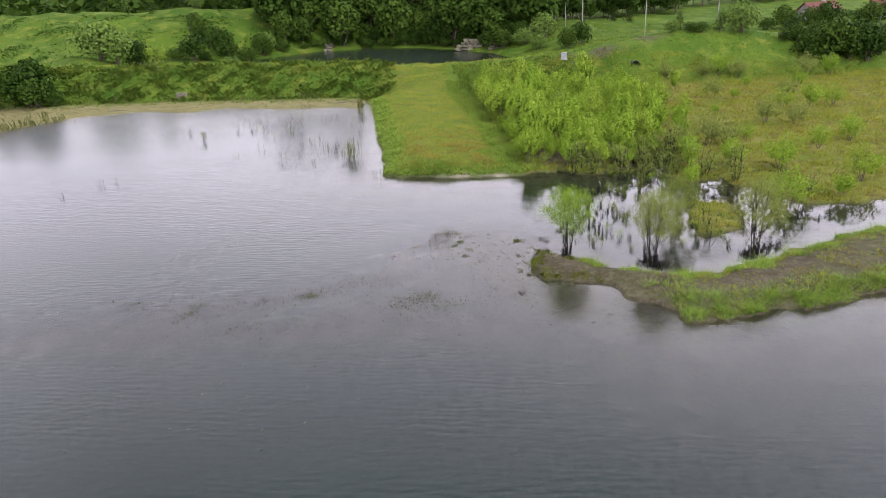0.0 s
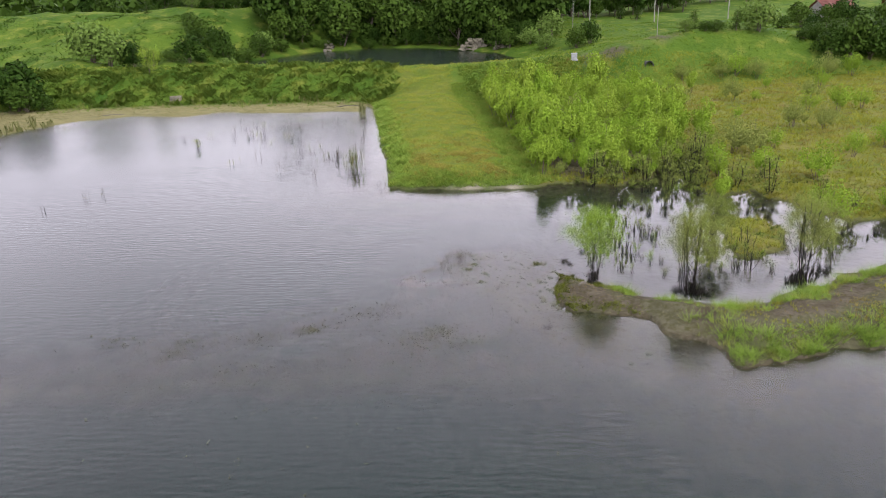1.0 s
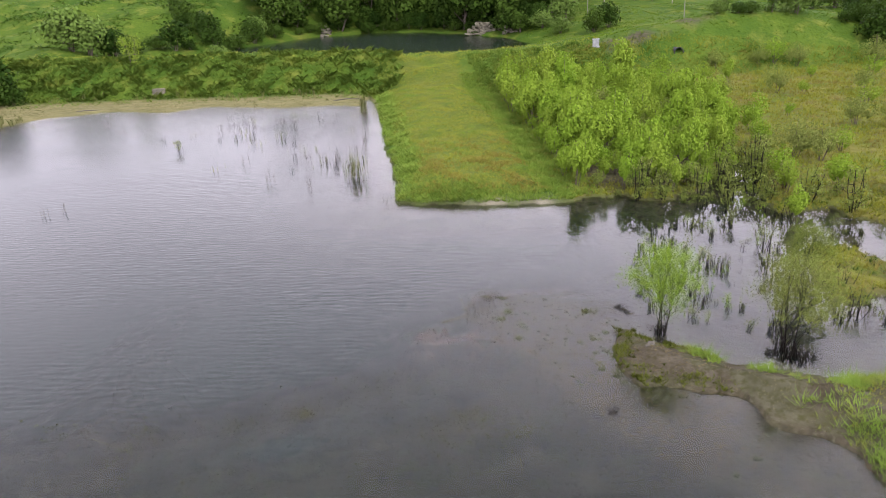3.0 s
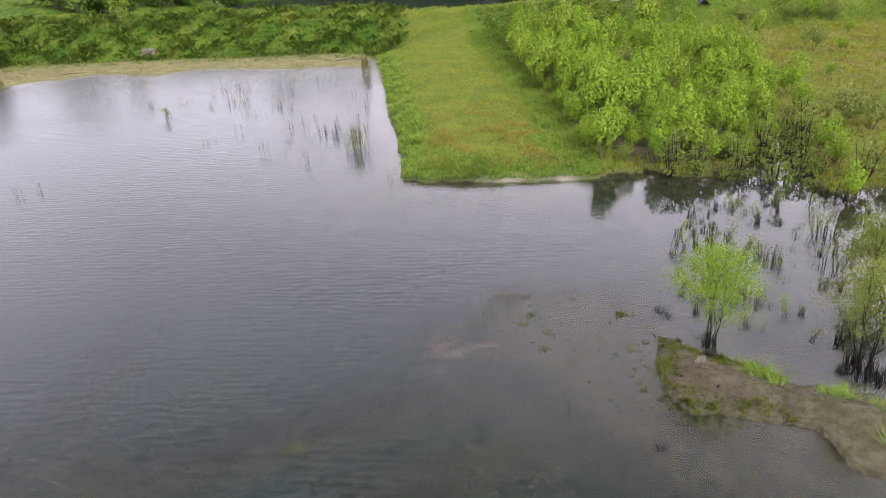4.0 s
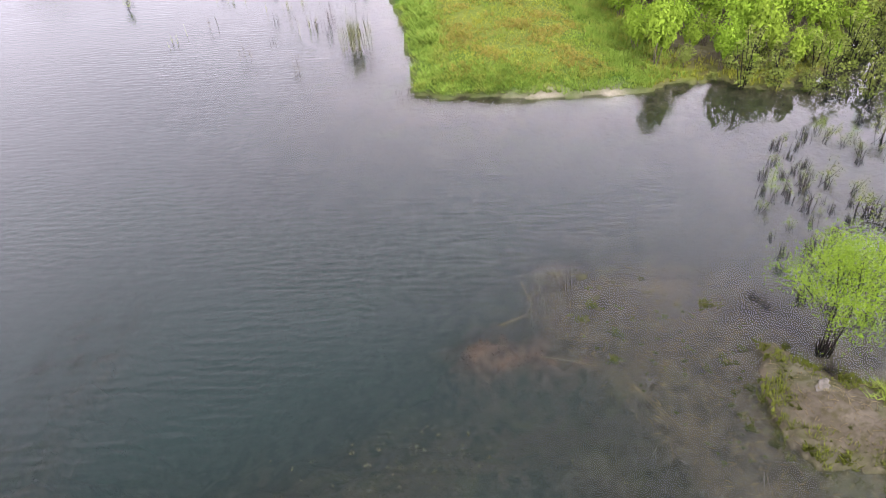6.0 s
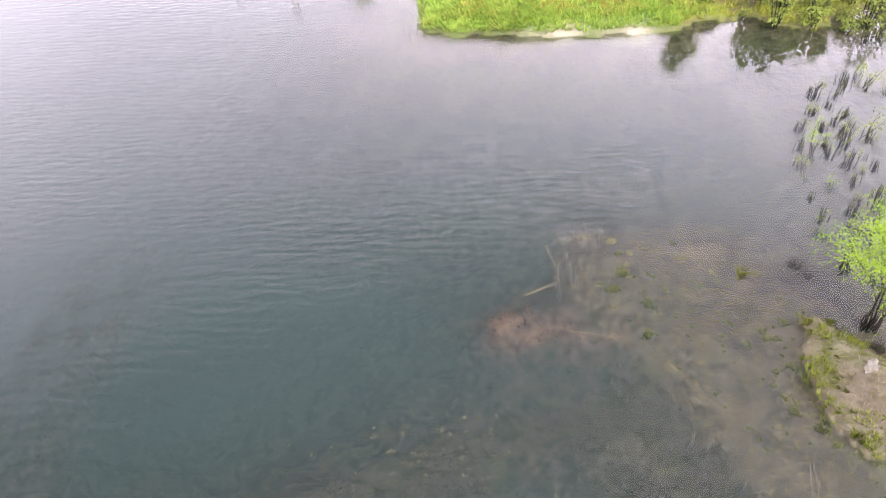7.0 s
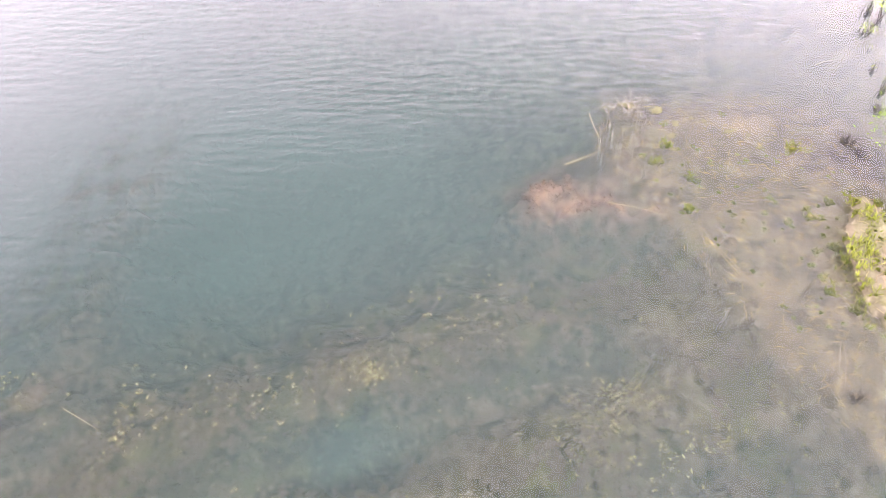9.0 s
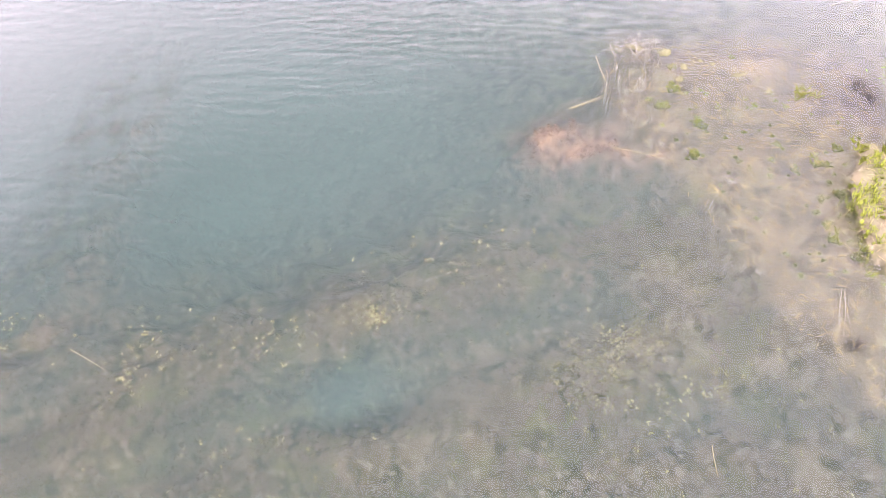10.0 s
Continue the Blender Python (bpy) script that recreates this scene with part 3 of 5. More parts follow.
# ---------------------------------------------------------------- ground, water
def line_of(*stretches):
    return np.unique(np.round(np.concatenate([np.arange(a, b, s) for a, b, s in stretches] + [[-1900, -1200, -700, -450, -320, 320, 450, 700, 1200, 1900]]), 4))


def build_ground():
    xs = line_of((-240, -100, 20), (-100, -52, 2.0), (-52, -18, 0.8), (-18, 2.5, 0.28), (2.5, 10, 0.13), (10, 26, 0.28), (26, 56, 0.7), (56, 110, 2.5), (110, 260, 20))
    ys = line_of((-240, -60, 20), (-60, 10, 5), (10, 17, 1), (17, 22, 0.28), (22, 31, 0.13), (31, 50, 0.28), (50, 84, 0.5), (84, 135, 0.9), (135, 180, 3), (180, 300, 15))
    gx, gy = np.meshgrid(xs, ys)
    x, y = gx.ravel(), gy.ravel()
    z = ground_z(x, y)
    nx, ny = len(xs), len(ys)
    i = (np.arange(ny - 1)[:, None] * nx + np.arange(nx - 1)[None, :]).ravel()
    me = mesh_of("ground", np.stack([x, y, z], 1) * U, np.stack([i, i + 1, i + nx + 1, i + nx], 1), GROUND, True)
    d, berm, spit = on_land(x, y), -sdf(BERM, x, y), -sdf(SPIT, x, y)
    wet = d < 0.0
    mid = 27.3 - 1.8 * step(6, 9, x) + np.maximum(x - 9, 0) * 0.12
    path = step(2.3, 1.0, np.abs(y - mid)) * step(0.0, 0.4, spit)
    bare = np.maximum(path * np.clip(1.15 - 0.04 * (x - 4) + 0.5 * rough(x, y, 2.2, 5.0), 0, 1), 0.85 * step(-0.8, -0.5, spit))
    shore = step(0.3, 0.08, d) * step(-0.2, 0.05, d)
    slope_mud = step(2.0, 0.8, np.abs(y - 77 - 0.35 * (x - 18))) * step(13, 15, x) * step(26, 22, x) * np.clip(0.5 + 0.7 * rough(x, y, 5, 1.0), 0, 0.9)
    mud = np.clip(np.maximum.reduce([bare, 0.5 * shore, slope_mud]), 0, 1)
    front = step(0.8, 0.3, np.abs(d + 0.1)) * step(-1.4, -0.4, x) * step(4.6, 3.6, x) * step(45, 43.6, y) * step(41, 41.8, y)
    sand = np.clip(front * step(-0.9, 1.2, x) * np.clip(0.6 + 0.8 * rough(x, y, 2.0, 9.0), 0, 1), 0, 1)
    base = np.interp(x, DAM_X, DAM_BASE)
    litter = step(0.3, -0.5, y - base) * step(-0.6, 0.0, d) * step(-5.6, -6.2, x)
    marsh = step(4.2, 6, x) * step(73.5, 70, y) * step(-0.3, 0.2, d) * step(0.5, -0.5, spit)
    wx, wy = x + 0.22 * rough(x, y, 1.3, 4.0) + 0.1 * rough(x, y, 0.5, 2.0), y + 0.22 * rough(x, y, 1.2, 8.0) + 0.1 * rough(x, y, 0.45, 3.0)
    reef = np.maximum(blob(wx, wy, -11.5, 31.0, 1.5, 3.2, -0.12), 0.8 * blob(wx, wy, -12.0, 28.2, 1.7, 2.0)) * np.clip(0.75 + 0.4 * rough(x, y, 1.6, 3.0), 0.2, 1)
    mound = 1.3 * (blob(wx, wy, -1.3, 30.5, 0.8, 0.75) + blob(wx, wy, -2.1, 30.2, 0.7, 0.3) + 0.8 * blob(wx, wy, -0.4, 30.0, 0.9, 0.22)) * np.clip(0.7 + 0.5 * rough(x, y, 0.9, 5.0), 0.1, 1)
    silt = np.clip(np.maximum(0.9 * reef, 1.7 * mound), 0, 1) * wet
    shelf = step(-0.8, 0.2, -sdf(SHELF, x, y)) * wet
    mud = np.maximum(mud * (1 - 0.6 * wet), 0.3 * shelf * np.clip(0.6 + 0.6 * rough(x, y, 1.5, 2.0), 0, 1))
    marsh = np.maximum(marsh, 0.4 * step(0.6, 1.6, berm) * ~wet)
    # mud on the thicket floor, also putting the shade under the willows into colour
    mud = np.maximum(mud, 0.85 * step(-0.2, -1.6, sdf(THICKET, x, y)) * ~wet)
    mud = mud * (1 - 0.6 * step(0.3, 0.08, d) * step(-0.8, -0.5, spit))
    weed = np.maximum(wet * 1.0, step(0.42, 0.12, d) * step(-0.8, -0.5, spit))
    one = np.ones(len(x))
    for name, cols in (("cover_a", (mud, sand, litter, one)), ("cover_b", (marsh, silt, weed, one))):
        att = me.color_attributes.new(name, "FLOAT_COLOR", "POINT")
        att.data.foreach_set("color", np.stack(cols, 1).astype(np.float32).ravel())
    return tagged(new("ground", me), "green grassy land with mud banks sloping into the ponds", "ground", kind="structure")


def water_sheet(name, xs, ys, level, keep, material, label):
    """A level water surface over a basin; each corner knows the depth of the water under it."""
    gx, gy = np.meshgrid(xs, ys)
    x, y = gx.ravel(), gy.ravel()
    nx = len(xs)
    depth = np.maximum(level - ground_z(x, y), 0) * U
    i = (np.arange(len(ys) - 1)[:, None] * nx + np.arange(nx - 1)[None, :]).ravel()
    quad = np.stack([i, i + 1, i + nx + 1, i + nx], 1)
    quad = quad[keep(x, y)[quad].any(1)]
    used = np.unique(quad)
    at = np.zeros(len(x), int)
    at[used] = np.arange(len(used))
    me = mesh_of(name, np.stack([x, y, np.full(len(x), level)], 1)[used] * U, at[quad], material, True)
    att = me.color_attributes.new("column", "FLOAT_COLOR", "POINT")
    d = depth[used]
    att.data.foreach_set("color", np.stack([d, d, d, np.ones(len(d))], 1).astype(np.float32).ravel())
    return tagged(new(name, me), label, "pond", kind="structure")


build_ground()
water = water_sheet("water", np.concatenate([np.arange(-76, -18, 1.0), np.arange(-18, 24, 0.3), np.arange(24, 98, 1.0)]),
                    np.concatenate([np.arange(-50, 16, 2.0), np.arange(16, 46, 0.3), np.arange(46, 76, 0.6)]), 0.0,
                    lambda x, y: on_land(x, y) < 0.8, WATER, "grey rippled pond water mirroring an overcast sky")
back_water = water_sheet("water_back", np.arange(-36, 18, 1.0), np.arange(84, 120, 1.0), BACK_LEVEL, lambda x, y: sdf(POND_BACK, x, y) < 2.0, BACK_WATER,
                         "dark still water of the small pond below the woods")


# ---------------------------------------------------------------- trees and shrubs
def shell_leaves(rng, at, out, size, lengthen=1.6, stray=0.5, droop=0.0):
    """A four-cornered leaf at every place, its face turned roughly along out."""
    n = len(at)
    face = out + rng.normal(size=(n, 3)) * stray
    face /= np.linalg.norm(face, axis=1)[:, None] + 1e-9
    way = np.cross(face, rng.normal(size=(n, 3))) - np.array((0, 0, droop))
    way /= np.linalg.norm(way, axis=1)[:, None] + 1e-9
    side = np.cross(face, way)
    side /= np.linalg.norm(side, axis=1)[:, None] + 1e-9
    s = size * rng.uniform(0.55, 1.4, n)[:, None]
    v = np.stack([at - way * s * lengthen / 2, at + side * s * 0.5, at + way * s * lengthen / 2, at - side * s * 0.5], 1).reshape(-1, 3)
    return v, np.arange(4 * n).reshape(-1, 4)


def bushy(kind, label, category, rng, height, spread, stems, clumps, leaf, count, leaf_mat, base=0.1, group="", bark=None, lengthen=1.6, stray=0.5, droop=0.0, clump=0.24, girth=0.02, loose=0.16):
    """A broad tree or bush: stems that fork into limbs, each limb ending in a rounded clump of leaves, the clumps heaped into one crown."""
    root = tagged(new(kind), label, category, group)
    mid, half = height * (1 + base) / 2, height * (1 - base) / 2
    c, r = [], []
    for i in range(clumps):
        up = 1 - 1.75 * (i + 0.5) / clumps
        turn = 2.4 * i + rng.uniform(-0.4, 0.4)
        flat = math.sqrt(max(0.05, 1 - up * up))
        k = rng.uniform(0.45, 0.78) if loose < 0.3 else rng.uniform(0.25, 1.0)
        c.append((math.cos(turn) * flat * k * spread / 2, math.sin(turn) * flat * k * spread / 2, mid + up * half * 0.72 * rng.uniform(0.85, 1.1)))
        r.append(spread * clump * (rng.uniform(0.7, 1.2) if loose < 0.3 else rng.uniform(0.5, 1.35)))
    c, r = np.array(c), np.array(r)
    rods = []
    for s in range(stems):
        a = 2 * math.pi * (s + rng.uniform(-0.3, 0.3)) / stems
        lean = spread * (0.12 if stems > 1 else 0.03)
        stem = limb(rng, (0.04 * spread * math.cos(a), 0.04 * spread * math.sin(a), -0.3), (lean * math.cos(a), lean * math.sin(a), mid + half * 0.5), girth * height, 0.005 * height, 0.05, 7)
        rods.append(stem)
        for i in range(s, clumps, stems):
            at = stem[min(5, max(1, int(6 * (c[i, 2] - 0.25 * height) / (mid + half * 0.5))))]
            rods.append(limb(rng, at[:3], c[i], 0.35 * girth * height, 0.003 * height, 0.08, 4))
    v, f = tubes(rods, 5)
    part("trunk", mesh_of("trunk", v, f, bark or BARK, True), root)
    pick = rng.choice(clumps, count, p=r ** 2 / (r ** 2).sum())
    d = rng.normal(size=(count, 3)) + (0, 0, 0.35)
    d /= np.linalg.norm(d, axis=1)[:, None]
    ragged = 1 + 0.3 * np.sin(5 * d[:, 0] + 3 * pick) * np.cos(4 * d[:, 1] + pick) + loose * rng.normal(size=count)
    at = c[pick] + d * (r[pick] * ragged)[:, None] * (1, 1, 0.82)
    at[:, 2] = np.maximum(at[:, 2], (0.05 + 0.5 * base) * height * rng.uniform(0.6, 1.3, count))
    v, f = shell_leaves(rng, at, d + (0, 0, 0.2), leaf, lengthen, stray, droop)
    part("crown", mesh_of("crown", v, f, leaf_mat), root)
    return root


def limb(rng, start, end, r0, r1, bend=0.12, n=5):
    a, b = np.array(start, float), np.array(end, float)
    size = np.linalg.norm(b - a)
    off = rng.normal(size=3) * bend * size
    return [(*(a + (b - a) * k + off * math.sin(math.pi * k)), r0 + (r1 - r0) * k) for k in np.linspace(0, 1, n)]


def tree(kind, label, category, rng, height, spread, stems, leaf, count, leaf_mat, bark=BARK, bare=0.3, clump=0.3, lengthen=2.2, group="", lobes=26, girth=0.03, narrow=0.6, hang=0.3, stretch=0.7, twigs=0):
    """A plant of one or several stems from one root, with limbs, and a crown of clumps of single leaves at the limbs' ends."""
    root = new(kind)
    tagged(root, label, category, group)
    rods, tips = [], []
    for s in range(stems):
        a = 2 * math.pi * (s + rng.uniform(-0.3, 0.3)) / stems
        r = spread * (0.35 if stems > 1 else 0.06) * rng.uniform(0.5, 1.1)
        top = (math.cos(a) * r, math.sin(a) * r, height * rng.uniform(0.8, 0.97))
        foot = (0.06 * spread * math.cos(a), 0.06 * spread * math.sin(a), -0.15)
        stem = limb(rng, foot, top, girth * height * (1.0 if stems == 1 else 0.6), 0.006 * height, 0.06, 7)
        rods.append(stem)
        for j in range(max(4, lobes // stems)):
            k = rng.uniform(bare, 0.98)
            p = np.array(stem[int(k * 6)][:3])
            b = rng.uniform(0, 2 * math.pi)
            wide = spread * 0.5 * (1 - narrow * abs(2 * (k - bare) / (1 - bare) - 0.75)) * rng.uniform(0.35, 1.1)
            end = p + np.array((math.cos(b) * wide, math.sin(b) * wide, rng.uniform(0.02, 0.16) * height))
            rods.append(limb(rng, p, end, 0.009 * height, 0.003 * height, 0.1, 4))
            tips.append((p * 0.45 + end * 0.55, 0.6))
            tips.append((end, 1.0))
        tips.append((np.array(top), 0.9))
    v, f = tubes(rods, 5 if leaf < 0.3 else 3)
    part("trunk", mesh_of("trunk", v, f, bark, True), root)
    c = np.array([t[0] for t in tips])
    pick = rng.integers(0, len(c), count)
    size = np.array([t[1] for t in tips])[pick] * clump * spread
    off = rng.normal(size=(count, 3)) * np.array((1, 1, 0.8))
    off *= (rng.uniform(0.25, 1, count) ** 0.6 / (np.linalg.norm(off, axis=1) + 1e-6))[:, None]
    at = c[pick] + off * size[:, None]
    at[:, 2] = np.maximum(at[:, 2], max(0.08, bare * 0.75) * height * rng.uniform(0.8, 1.2, count))
    v, f = leaves(rng, at, leaf, lengthen, hang, stretch)
    part("crown", mesh_of("crown", v, f, leaf_mat), root)
    return root


def plant(kinds, places, rng, base=0.0, vary=0.2):
    """Stands the kinds in turn at the places (x, y, scale) of the plan, each with its own turn."""
    used = {ob.name for ob in kinds if ob.get("placed")}
    for x, y, s in places:
        ob = kinds[int(rng.integers(len(kinds)))]
        z = float(ground_at(U * x, U * y))
        size = s * rng.uniform(1 - vary, 1 + vary)
        m = pose(U * x, U * y, max(z, -0.5) + base, rng.uniform(-3, 3), rng.uniform(-3, 3), rng.uniform(0, 360)) @ Matrix.Diagonal((size, size, size * rng.uniform(0.9, 1.1), 1))
        if ob.name in used:
            copy_thing(ob, m)
        else:
            ob.matrix_basis = m
            used.add(ob.name)
            ob["placed"] = 1
    for ob in kinds:
        if ob.name not in used:
            x, y, s = places[0]
            ob.matrix_basis = pose(U * x + 0.5, U * y + 0.6, float(ground_at(U * x + 0.5, U * y + 0.6)), 0, 0, 40)


def spread_places(rng, poly, gap, tries, size, keep=None):
    """Random places inside a polygon of the plan, no two nearer than gap."""
    p = np.array(poly)
    lo, hi = p.min(0), p.max(0)
    cand = rng.uniform(lo, hi, (tries, 2))
    cand = cand[sdf(poly, cand[:, 0], cand[:, 1]) < 0]
    if keep is not None:
        cand = cand[keep(cand[:, 0], cand[:, 1])]
    out = []
    for c in cand:
        if all((c[0] - o[0]) ** 2 + (c[1] - o[1]) ** 2 > gap * gap for o in out):
            out.append((c[0], c[1], rng.uniform(*size)))
    return out


rng = np.random.default_rng(11)


def plume_tree(kind, label, category, rng, height, lobes, width, leaf, count, leaf_mat, group, bark=BARK):
    """A slim young willow: a few stems, each tipped by a dense pointed plume of upright leaves."""
    root = tagged(new(kind), label, category, group)
    rods, at, face = [], [], []
    for s in range(lobes):
        a = 2 * math.pi * s / lobes + rng.uniform(-0.5, 0.5)
        top_at = height * (1.0 if s == 0 else rng.uniform(0.6, 0.92))
        r = 0.0 if s == 0 else width * rng.uniform(0.28, 0.5)
        tip = np.array((math.cos(a) * r, math.sin(a) * r, top_at))
        tall, wide = top_at * rng.uniform(0.55, 0.75), width * rng.uniform(0.24, 0.36)
        if s < 4:
            rods.append(limb(rng, (0.04 * math.cos(a), 0.04 * math.sin(a), -0.4), tip - (0, 0, 0.1), 0.012 * height, 0.004, 0.05, 6))
        n = count // lobes
        k = rng.uniform(0, 1, n) ** 0.8
        turn = rng.uniform(0, 2 * math.pi, n)
        bulge = np.sin(np.pi * np.clip(k, 0.02, 1) ** 0.62) * (1 + 0.35 * np.sin(3 * turn + 9 * k + s)) + 0.05
        out = wide * bulge * rng.uniform(0.35, 1.12, n) ** 0.6
        mid = tip[None, :] * (1 - 0.35 * k[:, None] * (1, 1, 0))
        at.append(np.stack([mid[:, 0] + out * np.cos(turn), mid[:, 1] + out * np.sin(turn), top_at - k * tall], 1))
        face.append(np.stack([np.cos(turn), np.sin(turn), 0.75 - 0.7 * k], 1))
    v, f = tubes(rods, 4)
    part("trunk", mesh_of("trunk", v, f, bark, True), root)
    v, f = shell_leaves(rng, np.concatenate(at), np.concatenate(face), leaf, 1.9, 0.45, 0.3)
    part("crown", mesh_of("crown", v, f, leaf_mat), root)
    return root


saplings = [plume_tree("willow_sapling", "bright green young willow crowded in the marsh thicket", "willow", rng, h, n, w, 0.07, 1900, mat, "marsh thicket")
            for h, n, w, mat in ((2.6, 5, 1.5, WILLOW_LEAF), (2.9, 6, 1.7, WILLOW_LEAF), (2.4, 4, 1.2, WILLOW_LEAF), (2.7, 6, 1.6, WILLOW_LEAF), (2.1, 4, 1.2, WILLOW_LEAF), (2.9, 5, 1.4, WILLOW_LEAF), (2.3, 5, 1.4, OLIVE_LEAF))]
plant(saplings, [(x, y, s * min(1.05, 0.64 + (y - 43.2) / 14)) for x, y, s in spread_places(rng, THICKET, 0.9, 12000, (0.6, 1.3))] + [(13.8, 38.4, 0.9), (14.8, 41.4, 0.8), (15.4, 43.2, 0.95), (15.8, 46.4, 1.15), (16.6, 48.8, 1.2), (17.8, 52.4, 1.1), (17.9, 71.0, 1.1), (18.4, 59.8, 0.8), (22.4, 68.2, 0.9)], rng)

edge = [tree("water_shrub", "low olive shrub growing out of the flooded marsh edge", "shrub", rng, h, w, 5, 0.055, 600, OLIVE_LEAF, bark=DARKENED_WET_BARK, bare=0.15, clump=0.2, group="flooded shrubs", lobes=24, girth=0.02)
        for h, w in ((1.5, 1.2), (1.1, 1.3), (1.8, 1.0))]
EDGE = [(6.5, 42.9), (9.5, 41.2), (11.5, 41.0), (13.2, 40.0), (15, 42), (15.5, 47), (14.4, 49.5), (11.4, 45), (8.5, 43.5)]
plant(edge, spread_places(rng, EDGE, 0.7, 1600, (0.6, 1.15)) + [(13.8, 41.2, 1.1), (15.2, 40.0, 1.2), (16.4, 38.6, 1.1), (16.8, 40.6, 1.3), (14.6, 44.3, 1.2), (17.8, 36.2, 1.0), (19.0, 35.4, 1.0)], rng)

drowned = []
for k in range(8):
    lines, at = [], []
    tall = (0.35, 0.5, 0.65, 0.85, 1.1, 0.6, 1.4, 0.45)[k]
    for s in range((5, 9, 7, 6, 8, 14, 5, 12)[k]):
        a, r, h = rng.uniform(0, 6.28), rng.uniform(0, 0.3), tall * rng.uniform(0.35, 1.0)
        foot = np.array((math.cos(a) * r, math.sin(a) * r, -0.3))
        end = foot + np.array((rng.normal() * 0.3 * h, rng.normal() * 0.3 * h, h + 0.3))
        stem = limb(rng, foot, end, 0.022, 0.007, 0.06, 5)
        lines.append(stem)
        for _ in range(int((4, 12, 20, 28, 32, 4, 40, 2)[k] * h / tall)):
            q = stem[int(rng.integers(3, 5))]
            at.append(np.array(q[:3]) + rng.normal(size=3) * (0.12, 0.12, 0.1))
    root = tagged(new("drowned_shrub"), "dark half-drowned shrub stems with a few leaves above the water", "shrub", "drowned shrubs")
    v, f = tubes(lines, 4)
    part("stem_tangle", mesh_of("stem_tangle", v, f, DARKENED_WET_BARK), root)
    at = np.array(at)
    at[:, 2] = np.maximum(at[:, 2], 0.06)
    v, f = leaves(rng, at, 0.04, 2.6, 0.6)
    part("foliage", mesh_of("foliage", v, f, WILLOW_LEAF if k in (3, 6) else OLIVE_LEAF), root)
    drowned.append(root)
FLOODED = [(5.6, 31.0), (7.5, 29.6), (10.5, 28.4), (13.0, 28.8), (16.5, 31.0), (19, 32.6), (17, 34), (15.6, 36.6), (13.6, 39.0), (14.6, 44), (13.2, 41.5), (10.8, 41.2), (9.0, 40.8), (7.9, 38.4), (6.4, 36.0), (5.7, 33.4)]
flood_places = [p for p in spread_places(rng, FLOODED, 0.42, 6000, (0.55, 1.15)) if rough(p[0], p[1], 2.4, 2.0) + rng.uniform(-0.7, 0.7) > 0.0]
FLOOD_RIM = [(5.5, 30.8), (5.7, 33.4), (6.3, 36.0), (7.8, 38.4), (9.0, 39.2), (8.0, 36.0), (7.4, 33.0), (7.2, 30.6)]
rim_places = spread_places(rng, FLOOD_RIM, 0.56, 900, (0.6, 1.2))
for i, (x, y, s) in enumerate(flood_places + rim_places):
    m = pose(U * x, U * y, 0, 0, 0, rng.uniform(0, 360)) @ Matrix.Diagonal((s, s, s, 1))
    k = i if i < len(drowned) else int(rng.choice(8, p=(0.2, 0.18, 0.14, 0.08, 0.05, 0.13, 0.04, 0.18)))
    if i >= len(flood_places):
        k = (0, 5, 7, 7, 1)[i % 5]
    if i < len(drowned):
        drowned[i].matrix_basis = m
    else:
        copy_thing(drowned[k], m)

# the three trees by the spit, and single trees of the marsh meadow
def willow(x, y, turn, label, height, spread, stems, count, mat, bare, roots):
    """A feathery willow of fine hanging leaves, with the black root mass at its foot."""
    ob = bushy("willow_tree", label, "willow", rng, height, spread, stems, 30, 0.024, count, mat, bare * 0.7, "", DARKENED_WET_BARK, 3.8, 1.2, 0.6, 0.14, 0.007, 0.5)
    ob.matrix_basis = pose(U * x, U * y, 0.0, 0, 0, turn)
    lines = []
    for _ in range(int(90 * roots)):
        a, r = rng.uniform(0, 6.28), rng.uniform(0, 1) ** 0.7 * 0.75 * roots
        foot = np.array((math.cos(a) * r * 1.3, math.sin(a) * r * 0.6, -0.25))
        lines.append(limb(rng, foot, foot + (rng.normal() * 0.09, rng.normal() * 0.09, 0.3 + rng.uniform(0.05, 0.5)), rng.uniform(0.014, 0.036), 0.009, 0.06, 4))
    v, f = tubes(lines, 4)
    part("root_mass", mesh_of("root_mass", v, f, DARKENED_WET_BARK), ob, "black wet roots and shoots above the water")
    return ob


willow(5.4, 29.55, 30, "airy light green willow on three dark stems beside the mud spit", 3.9, 3.0, 3, 12000, WILLOW_LEAF, 0.36, 0.35)
willow(8.7, 27.9, 100, "thin olive willow standing in shallow water by the spit", 4.2, 2.9, 4, 13000, OLIVE_LEAF, 0.3, 0.9)
willow(13.2, 28.4, 220, "sparse olive willow with dark leaning stems in the water", 4.5, 3.2, 3, 11000, OLIVE_LEAF, 0.36, 1.3)
willow(11.0, 31.8, 10, "wispy olive willow at the edge of the low island", 3.2, 2.4, 3, 8000, OLIVE_LEAF, 0.3, 0.6)
meadow = [plume_tree("meadow_tree", "single young tree in the yellow-green marsh meadow", "tree", rng, h, n, w, 0.075, 2200, mat, "marsh meadow trees")
          for h, n, w, mat in ((3.4, 6, 2.4, WILLOW_LEAF), (2.8, 7, 2.6, OLIVE_LEAF), (2.7, 5, 1.9, WILLOW_LEAF))]
